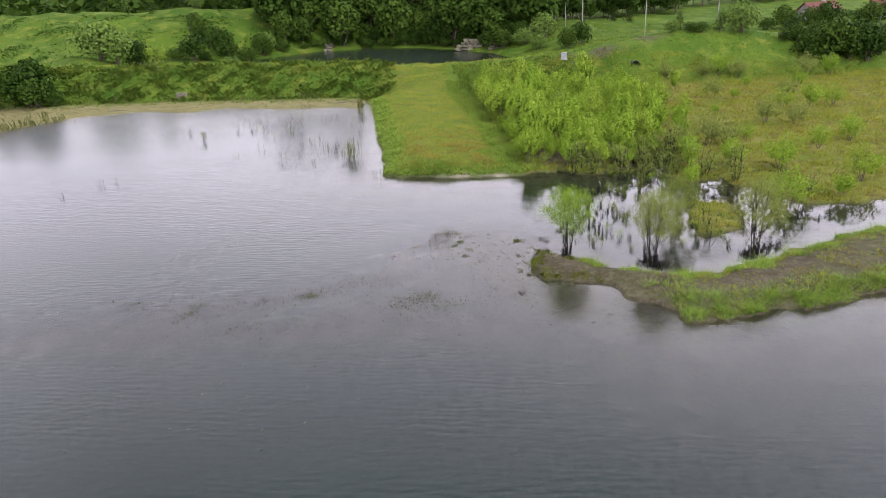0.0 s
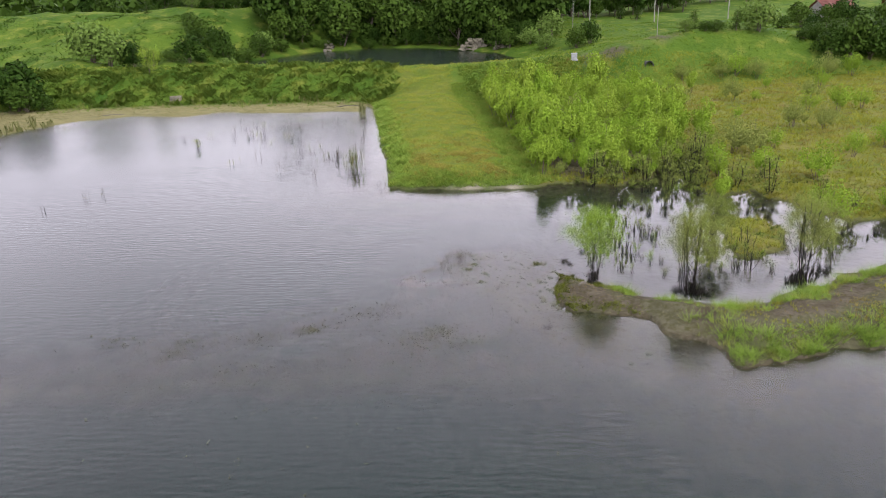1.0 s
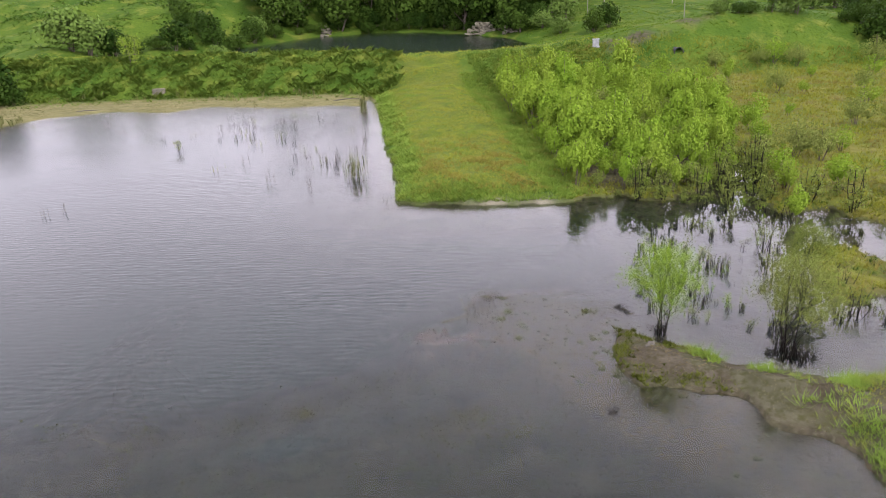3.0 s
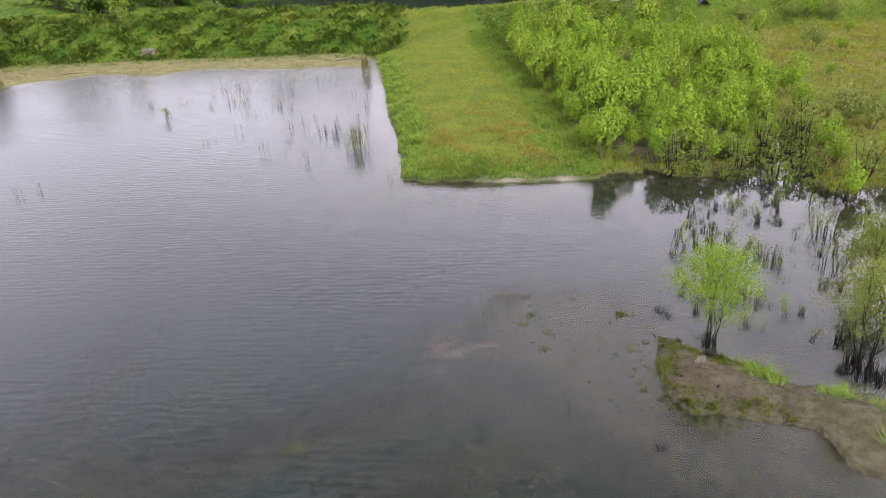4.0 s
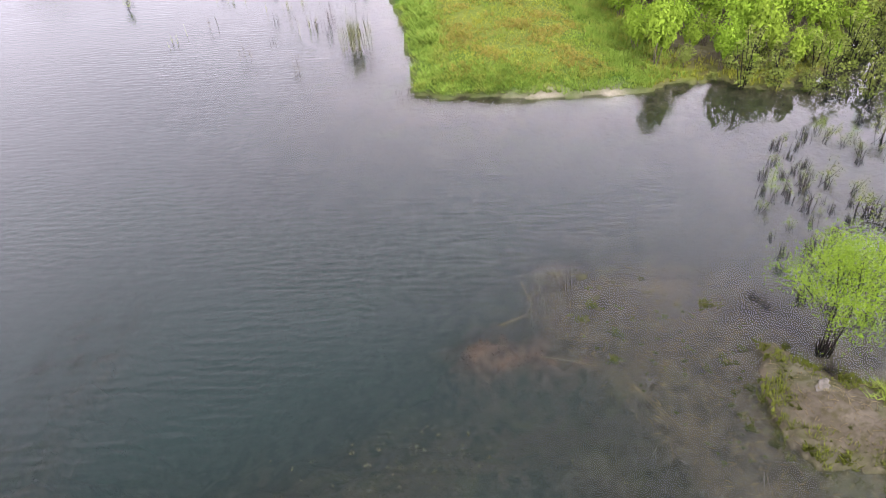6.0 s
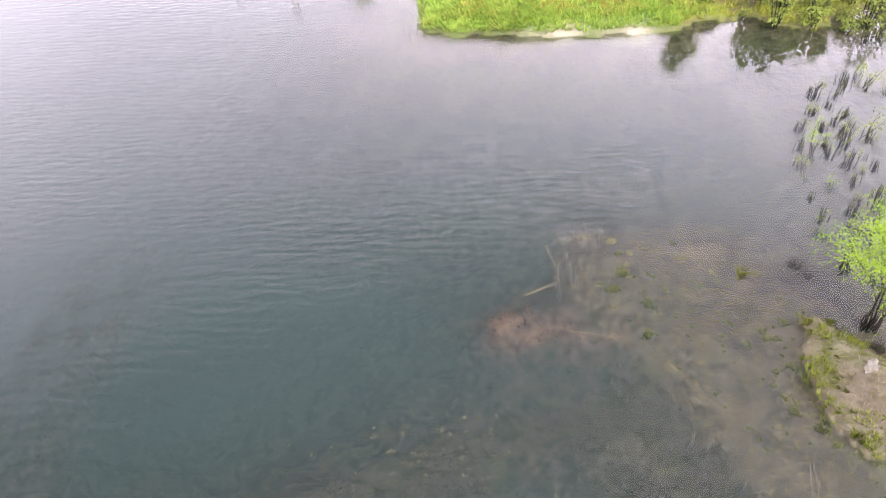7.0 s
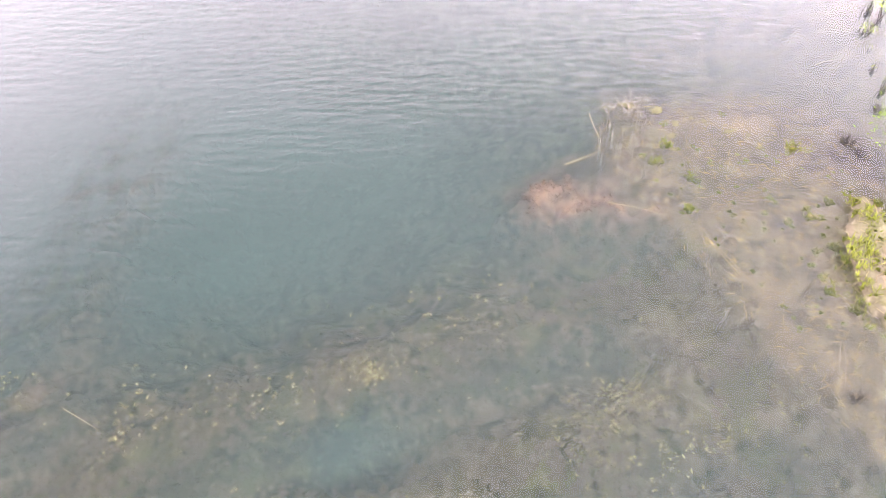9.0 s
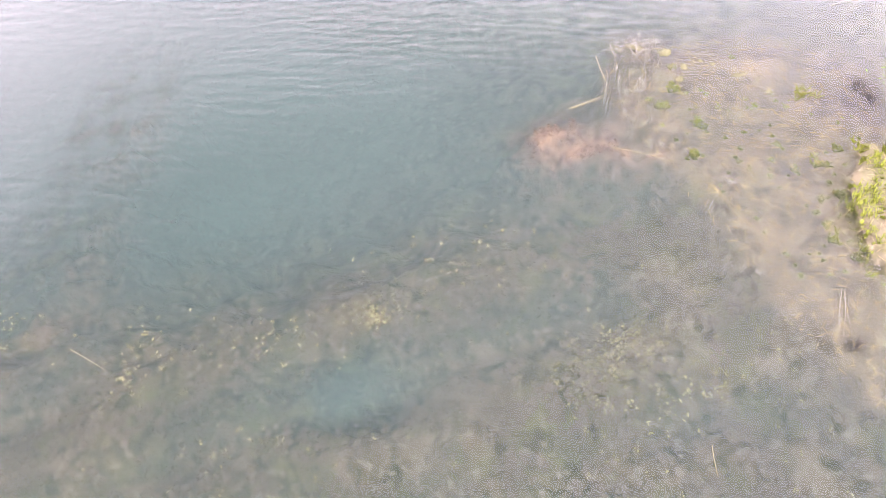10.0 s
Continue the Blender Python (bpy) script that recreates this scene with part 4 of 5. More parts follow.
plant(meadow, [(17.6, 46.8, 1.05), (18.6, 45.9, 1.0), (17.2, 41.2, 1.0), (19.6, 40.2, 0.9), (20.6, 47.5, 0.8), (18.1, 60.4, 0.85), (19.0, 61.3, 0.8), (24.0, 63.1, 0.8), (25.6, 62.2, 0.7),
                (20.5, 68.5, 0.7), (23, 72.6, 0.9), (27, 73.2, 0.95), (28.4, 73.6, 0.9), (30.2, 73.2, 0.8), (36.8, 72.8, 1.0), (39, 72.4, 1.0), (33, 66.6, 0.7), (30, 62, 0.7), (27.6, 57.6, 0.9), (29.2, 56.4, 1.0),
                (31.4, 57.2, 0.9), (24.2, 52.6, 0.85), (25.8, 51.6, 0.8), (21.5, 55.6, 0.6), (29, 68, 0.6), (23.8, 44.4, 0.9), (26.5, 45.8, 0.9), (17.4, 34.4, 1.0), (20.4, 34.8, 0.9), (22.6, 37.2, 0.8)], rng)

# bushes and trees on the dam, the hills and round the back pond
bushes = [bushy("bush", "dense rounded dark green bush on the rough hillside", "bush", rng, h, w, 4, 11, 0.3, 1500, mat, 0.0, "hillside bushes", clump=0.26, loose=0.1)
          for h, w, mat in ((5.0, 5.2, DARK_LEAF), (4.4, 5.6, DARK_LEAF), (4.6, 5.4, GREY_LEAF))]
dark, darker, grey = bushes
plant([dark, darker], [(-38.0, 97.2, 0.7), (-39.2, 98.0, 0.75), (-36.2, 98.6, 0.6), (-34.4, 100.6, 1.05), (-32.4, 101.2, 0.95), (-31.0, 102.4, 0.7), (-33.0, 109.6, 0.9), (-31.2, 108.2, 0.8), (-26.2, 106.6, 1.2), (-28.4, 104.8, 1.15), (-29.6, 106.4, 0.9), (-24.6, 109.4, 1.0), (-22.4, 112.4, 1.0), (-44.2, 82.4, 0.9),
                       (16.4, 91.0, 0.85), (18.2, 91.8, 0.8), (27.2, 79.2, 0.48), (28.4, 79.3, 0.55), (39.2, 77.0, 1.0), (41.2, 77.2, 1.05), (37.6, 79.6, 0.55), (39.2, 79.8, 0.6), (46.4, 98.4, 1.0), (44.0, 99.0, 0.9), (51.8, 98, 1.05), (54, 97.5, 1.1), (56.2, 97, 1.1), (49.3, 97.4, 0.72), (51.0, 97.6, 0.95), (43.4, 77.4, 1.0), (45.6, 77.6, 1.1), (-41.8, 77.6, 0.9), (-43.0, 78.4, 1.2), (-40.6, 78.4, 0.7), (39.6, 82.0, 0.6), (42, 79.4, 0.75), (44.4, 80.4, 0.85), (47.2, 80.6, 0.9),
                       (50, 82, 1.0), (53.5, 83.6, 1.1), (46, 88, 0.4), (41.6, 77.9, 0.6), (43.6, 77.8, 0.65), (39.4, 80.4, 0.5), (45.6, 78.9, 0.75), (47.8, 79.4, 0.8), (57, 98, 1.2), (61, 99, 1.2), (40.6, 84.6, 0.4), (57, 86, 1.1), (41.4, 81.4, 0.5), (43.2, 83.6, 0.5), (45.4, 82.6, 0.65), (48.4, 83.2, 1.0), (46.6, 85.4, 0.9), (51.6, 86.4, 1.1), (44.6, 87.0, 0.45), (49.6, 89.6, 1.0), (-35, 112.8, 0.7), (-33.6, 110.4, 0.8)], rng)
plant([grey], [(-41.8, 94.6, 1.15), (-40.2, 95.4, 0.95), (33.0, 79.9, 0.62), (25.4, 79.6, 0.36), (-24.6, 111.0, 0.7), (-27.0, 100.0, 0.5), (12, 99, 0.6), (13.5, 95, 0.5), (15, 101, 0.7), (-38, 124.5, 0.5)], rng)
light = tree("small_tree", "small bright green tree on the grassy dam", "tree", rng, 4.2, 3.0, 2, 0.11, 1100, WILLOW_LEAF, bare=0.1, clump=0.3, lobes=22)
plant([light], [(-30.8, 83.2, 1.0)], rng)
lone = tree("small_tree", "lone small tree on the crest of the grassy hill", "tree", rng, 3.2, 2.4, 1, 0.11, 800, DARK_LEAF, bare=0.15, clump=0.3, lobes=18)
plant([lone], [(-43.8, 121.2, 1.0), (30.4, 79.6, 1.0), (26.6, 80.4, 1.1), (30.5, 128, 1.0), (33, 127, 1.0)], rng)

forest = [bushy("forest_tree", "tall dark broadleaf tree of the wood behind the ponds", "tree", rng, h, w, 1, 12, 0.55, 1700, DARK_LEAF, 0.08, "wood behind the ponds", clump=0.26, loose=0.08)
          for h, w in ((11.0, 7.5), (12.5, 8.0), (9.5, 8.0), (10.5, 6.5))]
WOOD = [(-23, 113.5), (-20, 115.5), (-12, 116.5), (-2, 114.5), (6, 107.5), (10.5, 101), (14, 104), (18, 111), (21, 122), (27, 134), (48, 143), (46, 154), (20, 146), (-30, 146), (-31, 134), (-26, 121)]
plant(forest, spread_places(rng, WOOD, 2.9, 3600, (0.7, 1.1)), rng)
SHORE = [(-24, 112.6), (-22, 114.0), (-20, 115.2), (-12, 116.2), (-2.5, 114.2), (6, 106.4), (10, 99), (12.5, 100), (8, 109), (0, 117), (-12, 119.5), (-22, 118), (-25, 115)]
plant([dark, darker], spread_places(rng, SHORE, 1.7, 900, (0.5, 0.95)), rng)
plant(forest, [(53.6, 114.5, 0.5), (-42.4, 78.6, 0.85), (-44.4, 79.0, 0.75), (-46.0, 77.6, 0.6), (-52, 77, 0.5), (-57, 78, 0.5)], rng)
HEDGE = [(-110, 140), (-75, 150), (-45, 138), (-33, 130), (-30, 150), (-110, 165)]
plant(forest, spread_places(rng, HEDGE, 4.6, 900, (0.6, 0.9)), rng)
FAR_EDGE = [(46, 153), (66, 156), (96, 166), (130, 170), (132, 184), (96, 180), (44, 170)]
plant(forest, spread_places(rng, FAR_EDGE, 4.4, 900, (0.7, 1.0)), rng)


# ---------------------------------------------------------------- far woods
def far_woods():
    """Wooded ridges that close the view all round, out of large clumps of leaves."""
    r = np.random.default_rng(5)
    n = 2000
    a, dist = r.uniform(0, 2 * math.pi, n), r.uniform(175, 420, n)
    keep = ~((np.abs(a - 0.9) < 0.35) & (dist < 240))
    a, dist = a[keep], dist[keep]
    x, y = dist * np.cos(a), 60 + dist * np.sin(a)
    g = ground_at(x, y)
    size = r.uniform(3.5, 7, len(x))
    per = 34
    at = np.repeat(np.stack([x, y, g + size * 0.7], 1), per, 0)
    off = r.normal(size=at.shape)
    off /= np.linalg.norm(off, axis=1)[:, None]
    at = at + off * np.repeat(size, per)[:, None] * (1, 1, 0.8)
    v, f = leaves(r, at, 2.2, 1.3)
    return tagged(new("far_woods", mesh_of("far_woods", v, f, DARK_LEAF)), "dark wooded ridges far beyond the fields", "woods", kind="stuff")


far_woods()


# ---------------------------------------------------------------- grass
def field(name, rng, count, box, keep, height, width, per, material, label, category="grass", spread=0.5, lean=0.5):
    """Loose tufts over a stretch of the plan; keep gives each place a chance."""
    x0, x1, y0, y1 = box
    x, y = rng.uniform(x0, x1, count), rng.uniform(y0, y1, count)
    ok = rng.uniform(size=count) < keep(x, y)
    x, y = x[ok], y[ok]
    z = ground_z(x, y)
    h = rng.uniform(*height, len(x)) * np.clip(1 + 0.3 * rough(x, y, 2.5, 2.0) + 0.3 * rough(x, y, 0.9, 5.0), 0.35, 1.8)
    v, f = blades(rng, np.stack([x, y, z], 1) * U, h, width, per, spread, lean, height[1] < 0.45)
    return tagged(new(name, mesh_of(name, v, f, material)), label, category, kind="stuff")


def berm_in(x, y):
    return -sdf(BERM, x, y)


rng = np.random.default_rng(23)
STRAW = leaf_material("reed_straw", (0.1, 0.1, 0.038), (0.22, 0.2, 0.09), (0.15, 0.15, 0.06), 0.7, 0.15, 0.9)
field("mown_grass", rng, 60000, (-7.5, 6, 42, 80), lambda x, y: step(0.3, 1.0, berm_in(x, y)), (0.08, 0.2), 0.03, 4, GRASS_SHORT, "short yellow-green grass along the top of the causeway")
field("tall_grass", rng, 26000, (-7.5, 1.0, 42, 76), lambda x, y: np.clip(0.75 + 0.6 * rough(x, y, 3.0, 6.0), 0.1, 1) * step(-0.02, 0.1, on_land(x, y)) * step(2.1, 0.8, on_land(x, y)) * step(-0.2, 0.2, berm_in(x, y)), (0.2, 0.44), 0.045, 7, GRASS_LUSH, "lush tall grass along the causeway edge", "grass", 0.9, 1.0)
field("tall_grass", rng, 26000, (1.0, 7.5, 41, 74), lambda x, y: step(-1.8, -0.8, berm_in(x, y)) * step(1.6, 0.6, berm_in(x, y)) * step(0.1, 0.25, on_land(x, y)), (0.2, 0.42), 0.035, 7, GRASS_LUSH, "lush tall grass between the causeway and the thicket")
field("marsh_grass", rng, 60000, (4, 46, 33, 76), lambda x, y: step(-0.1, 0.15, on_land(x, y)) * step(0.3, -0.5, berm_in(x, y)) * step(0.5, -0.3, -sdf(SPIT, x, y)) * step(-2.0, -0.6, sdf(THICKET, x, y)) * np.clip(0.85 + 0.4 * rough(x, y, 4, 4.0), 0.3, 1), (0.14, 0.42), 0.035, 6, GRASS_MARSH, "yellow-green marsh grass of the wet meadow")
field("marsh_grass", rng, 3600, (10.5, 20, 29.5, 41), lambda x, y: step(-0.15, 0.1, on_land(x, y)) * step(0.3, -0.3, -sdf(SPIT, x, y)) * np.clip(0.4 + 0.9 * rough(x, y, 1.3, 2.0), 0.05, 1), (0.14, 0.44), 0.03, 8, GRASS_MARSH, "yellow-green sedge on the low island")
field("marsh_grass", rng, 2200, (10.5, 20, 29.5, 41), lambda x, y: step(-0.3, 0.0, on_land(x, y)) * step(0.3, -0.3, -sdf(SPIT, x, y)) * np.clip(0.2 - 0.9 * rough(x, y, 1.3, 2.0), 0, 1), (0.12, 0.4), 0.03, 7, HILL_WEED, "dark green rushes on the low island")
def spit_edge(x, y, near):
    """1 along the near or the far edge of the spit, 0 on the path between."""
    s = np.where(sdf(SPIT, x, y) < 0.35, on_land(x, y), -1.0)
    mid = 27.3 - 1.8 * step(6, 9, x) + np.maximum(x - 9, 0) * 0.12
    return step(-0.04, 0.04, s) * step(1.6, 0.4, s) * (step(0.2, -0.2, y - mid) if near else step(-0.2, 0.2, y - mid))


field("spit_grass", rng, 60000, (6.5, 34, 21.5, 32), lambda x, y: spit_edge(x, y, True) * step(7.4, 9.2, x) * np.clip(0.7 + 0.6 * rough(x, y, 1.8, 1.0), 0.1, 1), (0.18, 0.44), 0.028, 6, GRASS_LUSH, "lush green grass along the near edge of the mud spit", "grass", 0.9, 1.0)
field("spit_grass", rng, 60000, (5.5, 34, 24, 36), lambda x, y: spit_edge(x, y, False) * np.clip(0.3 + 0.9 * rough(x, y, 1.7, 3.0), 0, 1), (0.14, 0.44), 0.028, 6, GRASS_LUSH, "uneven green grass along the marsh edge of the mud spit", "grass", 0.9, 1.0)
field("spit_grass", rng, 30000, (8, 34, 21.5, 35), lambda x, y: step(0.3, 0.9, -sdf(SPIT, x, y)) * step(7, 11, x) * np.clip(0.4 + 0.7 * rough(x, y, 2.4, 5.0), 0, 0.9), (0.08, 0.26), 0.024, 6, GRASS_MARSH, "yellow-green grass spreading over the spit path")
field("spit_grass", rng, 4200, (3.2, 6.6, 26.0, 29.6), lambda x, y: step(-0.3, 0.0, -sdf(SPIT, x, y)) * step(0.75, 0.3, -sdf(SPIT, x, y)) * np.clip(0.5 + 0.8 * rough(x, y, 0.9, 4.0), 0, 1), (0.06, 0.22), 0.03, 7, TUFT_LEAF, "olive grass round the tip of the mud spit")
field("spit_grass", rng, 40000, (3, 30, 21.5, 33), lambda x, y: step(0.2, 0.5, -sdf(SPIT, x, y)) * np.clip(0.35 + 0.5 * rough(x, y, 2.2, 3.0) + 0.2 * step(6, 10, x), 0, 0.9), (0.03, 0.11), 0.014, 5, WET_STALK, "thin trodden dry grass on the mud spit")
field("straw_grass", rng, 26000, (-2.4, 4.6, 43, 62), lambda x, y: step(0.7, 1.5, berm_in(x, y)) * step(56, 45, y) * np.clip(0.3 + 0.8 * rough(x, y, 2.6, 8.0), 0, 1), (0.12, 0.24), 0.035, 6, ORANGE_GRASS, "parched orange-brown grass patches on the causeway end")
dam_slope = lambda x, y: step(0.0, 0.08, (y - np.interp(x, DAM_X, DAM_BASE)) / 7) * step(1.15, 0.9, (y - np.interp(x, DAM_X, DAM_BASE)) / (np.interp(x, DAM_X, DAM_CREST) - np.interp(x, DAM_X, DAM_BASE)))
patchy = lambda x, y: rough(x, y, 3.4, 2.0) + 0.6 * rough(x, y, 1.3, 5.0)
field("bank_weeds", rng, 24000, (-60, -4.2, 72, 94), lambda x, y: dam_slope(x, y) * step(-0.4, 0.3, patchy(x, y)), (0.2, 0.44), 0.08, 7, WEED_LEAF, "dense light green weeds covering the bank of the dam", "weeds", 0.8, 0.9)
field("bank_weeds", rng, 20000, (-60, -4.2, 72, 94), lambda x, y: dam_slope(x, y) * step(0.3, -0.4, patchy(x, y)), (0.25, 0.7), 0.08, 7, WEED_LEAF, "dense dark green weeds covering the bank of the dam", "weeds", 0.7, 0.8)
field("bank_weeds", rng, 6000, (2, 15, 69, 79), lambda x, y: dam_slope(x, y) * step(0.2, -0.6, berm_in(x, y)) * step(15, 11, x), (0.2, 0.42), 0.08, 7, WEED_LEAF, "dense green weeds on the slope above the thicket", "weeds", 0.7, 0.8)
field("bank_reeds", rng, 1500, (-48, -6.4, 66, 80), lambda x, y: step(1.1, 0.2, np.abs(y - np.interp(x, DAM_X, DAM_BASE))) * np.clip(0.45 + 0.5 * rough(x, y, 6, 1.0), 0, 1), (0.5, 1.0), 0.035, 5, REED_LEAF, "dry tan reeds at the foot of the dam", "reeds", 0.25, 0.2)
field("bank_reeds", rng, 1500, (-50, -36, 60, 74), lambda x, y: step(0.9, 0.2, np.abs(on_land(x, y) - 0.2)), (0.6, 1.2), 0.04, 6, REED_LEAF, "brown and green reeds along the shore", "reeds", 0.25, 0.2)
field("reed_litter", rng, 9000, (-48, -6.3, 62, 79), lambda x, y: step(-0.25, 0.1, on_land(x, y)) * step(1.0, 0.2, y - np.interp(x, DAM_X, DAM_BASE)), (0.12, 0.3), 0.035, 5, STRAW, "flattened tan reed litter along the waterline", "reeds", 0.8, 1.6)
field("bank_weeds", rng, 9000, (-48, -6.3, 62, 79), lambda x, y: step(0.15, 0.4, on_land(x, y)) * step(-2.4, -1.0, y - np.interp(x, DAM_X, DAM_BASE)) * step(0.6, 0.2, y - np.interp(x, DAM_X, DAM_BASE)) * np.clip(0.5 + 0.7 * rough(x, y, 2.6, 8.0), 0, 1), (0.15, 0.4), 0.06, 6, WEED_LEAF, "ragged green weeds creeping over the reed litter", "weeds", 0.7, 0.8)
hill = lambda x, y: step(2, 5, y - np.interp(x, DAM_X, DAM_CREST)) * step(0.3, 1.5, sdf(POND_BACK, x, y))
field("hill_grass", rng, 30000, (-85, 14, 80, 145), lambda x, y: hill(x, y) * step(10, -4, x) * np.clip(0.6 + 0.5 * rough(x, y, 9, 3.0), 0.1, 1), (0.1, 0.28), 0.07, 6, HILL_GRASS, "rough green grass over the hillside", "grass", 0.8, 0.8)
field("hill_grass", rng, 30000, (10, 62, 72, 120), lambda x, y: step(0.05, 0.3, (y - np.interp(x, DAM_X, DAM_BASE)) / 7) * np.clip(0.65 + 0.5 * rough(x, y, 7, 6.0), 0.1, 1), (0.1, 0.26), 0.07, 6, HILL_GRASS, "rough green grass over the hill", "grass", 0.8, 0.8)
field("hill_weeds", rng, 11000, (-75, -24, 95, 121), lambda x, y: np.clip(0.2 + 0.9 * rough(x, y, 8, 9.0), 0, 1) * hill(x, y), (0.2, 0.44), 0.09, 7, HILL_WEED, "patches of tall dark weeds on the hillside", "weeds", 0.7, 0.8)
field("crest_grass", rng, 14000, (-60, 14, 76, 96), lambda x, y: step(3.2, 1.5, np.abs(y - np.interp(x, DAM_X, DAM_CREST) - 0.5)), (0.12, 0.34), 0.06, 6, GRASS_SHORT, "light green grass along the crest of the dam", "grass", 0.6, 0.6)


# ---------------------------------------------------------------- reeds in the water
def reed_clump(rng, stalks, height, width, mat, label):
    root = tagged(new("reed_clump"), label, "reeds", "reeds in the pond")
    lines = []
    for _ in range(stalks):
        x, y, h = rng.normal() * width, rng.normal() * width * 0.6, height * rng.uniform(0.4, 1.05)
        lines.append(limb(rng, (x, y, -0.4), (x + rng.normal() * 0.08, y + rng.normal() * 0.08, h), 0.009, 0.004, 0.03, 4))
    for group in ([[ln] for ln in lines] if stalks < 10 else [lines]):
        v, f = tubes(group, 4)
        part("stalk" if stalks < 10 else "stalk_mass", mesh_of("stalk", v, f, mat), root)
    pts = np.array([ln[0][:3] for ln in lines]) * (1, 1, 0)
    v, f = blades(rng, pts, height * 0.8, 0.012, 2, 0.03, 0.07)
    part("foliage", mesh_of("foliage", v, f, mat), root)
    return root


rng = np.random.default_rng(31)
big = reed_clump(rng, 26, 2.4, 0.36, REED_LEAF, "tall green and tan reed clump standing in the pond")
big.matrix_basis = pose(U * -5.9, U * 48.9, 0)
copy_thing(big, pose(U * -6.9, U * 66.5, 0, 0, 0, 70))
thin = [reed_clump(rng, n, h, w, m, "thin dark dead reeds standing in open water") for n, h, w, m in ((4, 1.4, 0.3, BARK), (3, 1.8, 0.4, BARK), (6, 1.2, 0.6, REED_LEAF), (4, 0.8, 0.14, DARKENED_WET_BARK))]
spots = [(-8.3, 46.9), (-10.6, 48.8), (-6.6, 49.6), (-7.2, 50.4), (-8.0, 51.6), (-9.2, 52.4), (-7.4, 52.8), (-6.4, 54.0), (-8.8, 55.0), (-9.8, 50.6), (-18.8, 58.4), (-13.6, 58.2), (-14.4, 60.2), (-12.4, 59.0), (-15.4, 61.4), (-11.6, 61.6),
         (-16.4, 59.6), (-12.8, 63.2), (-10.8, 57.2), (-18.6, 61.6), (-17.2, 62.8), (-20.6, 60.4), (-21.7, 45.2), (-20.9, 45.6), (-23.0, 42.8), (-6.0, 59.0), (-6.3, 62.0), (-5.9, 56.2), (-7.2, 64.6), (-14.4, 51.8), (-24.6, 63.0), (-3.9, 43.6), (-13.2, 53.4), (-27, 66), (-31, 66.6), (-33.5, 68)]
spots += [(float(x), float(y)) for x, y in zip(rng.uniform(-17, -5.6, 34), rng.uniform(49, 66, 34)) if y > 49 + (x + 6) * -1.0]
for i, (x, y) in enumerate(spots):
    m = pose(U * x, U * y, 0, 0, 0, rng.uniform(0, 360)) @ Matrix.Diagonal((*[rng.uniform(0.7, 1.1)] * 3, 1))
    if i < 4:
        thin[i].matrix_basis = m
    else:
        copy_thing(thin[int(rng.integers(4))], m)
t = tree("water_shrub", "small leafy shrub alone in the open pond", "shrub", rng, 0.9, 0.7, 4, 0.04, 200, OLIVE_LEAF, bark=DARKENED_WET_BARK, bare=0.4, clump=0.26, lobes=12)
t.matrix_basis = pose(U * -18.6, U * 57.4, 0)


# ---------------------------------------------------------------- shelf by the spit: tufts, branches, water weeds
tuft_kinds = []
for k in range(4):
    at = rng.normal(size=(9 + 4 * k, 3)) * (0.16, 0.16, 0)
    v, f = blades(rng, at, 0.3, 0.036, 6, 0.5, 0.8)
    root = tagged(new("grass_tuft"), "yellow-green grass tuft growing on the drowned shelf", "grass tuft", "tufts on the shelf")
    part("foliage", mesh_of("foliage", v, f, TUFT_LEAF), root)
    tuft_kinds.append(root)
tufts = [(3.44, 31.25, 0.9), (0.5, 31.09, 0.6), (0.83, 31.57, 0.6), (1.18, 30.59, 0.5), (0.96, 29.79, 0.8), (3.5, 29.42, 0.7), (2.45, 29.59, 0.5), (3.18, 28.6, 0.6), (3.13, 28.02, 0.8), (3.12, 27.7, 0.6), (2.86, 29.33, 0.8), (2.83, 29.3, 0.6), (3.3, 29.45, 0.8), (3.75, 29.8, 0.9), (4.15, 29.7, 0.9), (4.6, 29.6, 0.9), (1.0, 29.75, 0.9), (1.3, 30.5, 0.7), (1.5, 31.4, 0.6), (0.9, 32.2, 0.8), (2.2, 32.4, 0.7), (3.0, 28.3, 0.6),
         (3.2, 27.7, 0.8), (3.5, 27.3, 1.0), (4.0, 27.0, 1.1), (4.5, 26.7, 1.0), (3.5, 28.7, 0.8), (5.4, 28.6, 1.2), (6.2, 28.0, 1.0), (2.4, 31.0, 0.5), (1.9, 29.9, 0.5), (0.3, 31.3, 0.7), (2.6, 30.2, 0.5), (5.9, 23.4, 0.8), (5.2, 22.9, 0.7)]
for _ in range(110):
    x, y = rng.uniform(0.2, 5, 2) + (0, 26.6)
    if -sdf(SHELF, np.array([x]), np.array([y]))[0] > 0.2:
        tufts.append((float(x), float(y), float(rng.uniform(0.2, 0.45))))
for i, (x, y, s) in enumerate(tufts):
    m = pose(U * x, U * y, max(float(ground_at(U * x, U * y)), -0.08), 0, 0, rng.uniform(0, 360)) @ Matrix.Diagonal((0.78 * s, 0.78 * s, 0.9 * s, 1))
    if i < 4:
        tuft_kinds[i].matrix_basis = m
    else:
        copy_thing(tuft_kinds[int(rng.integers(4))], m)


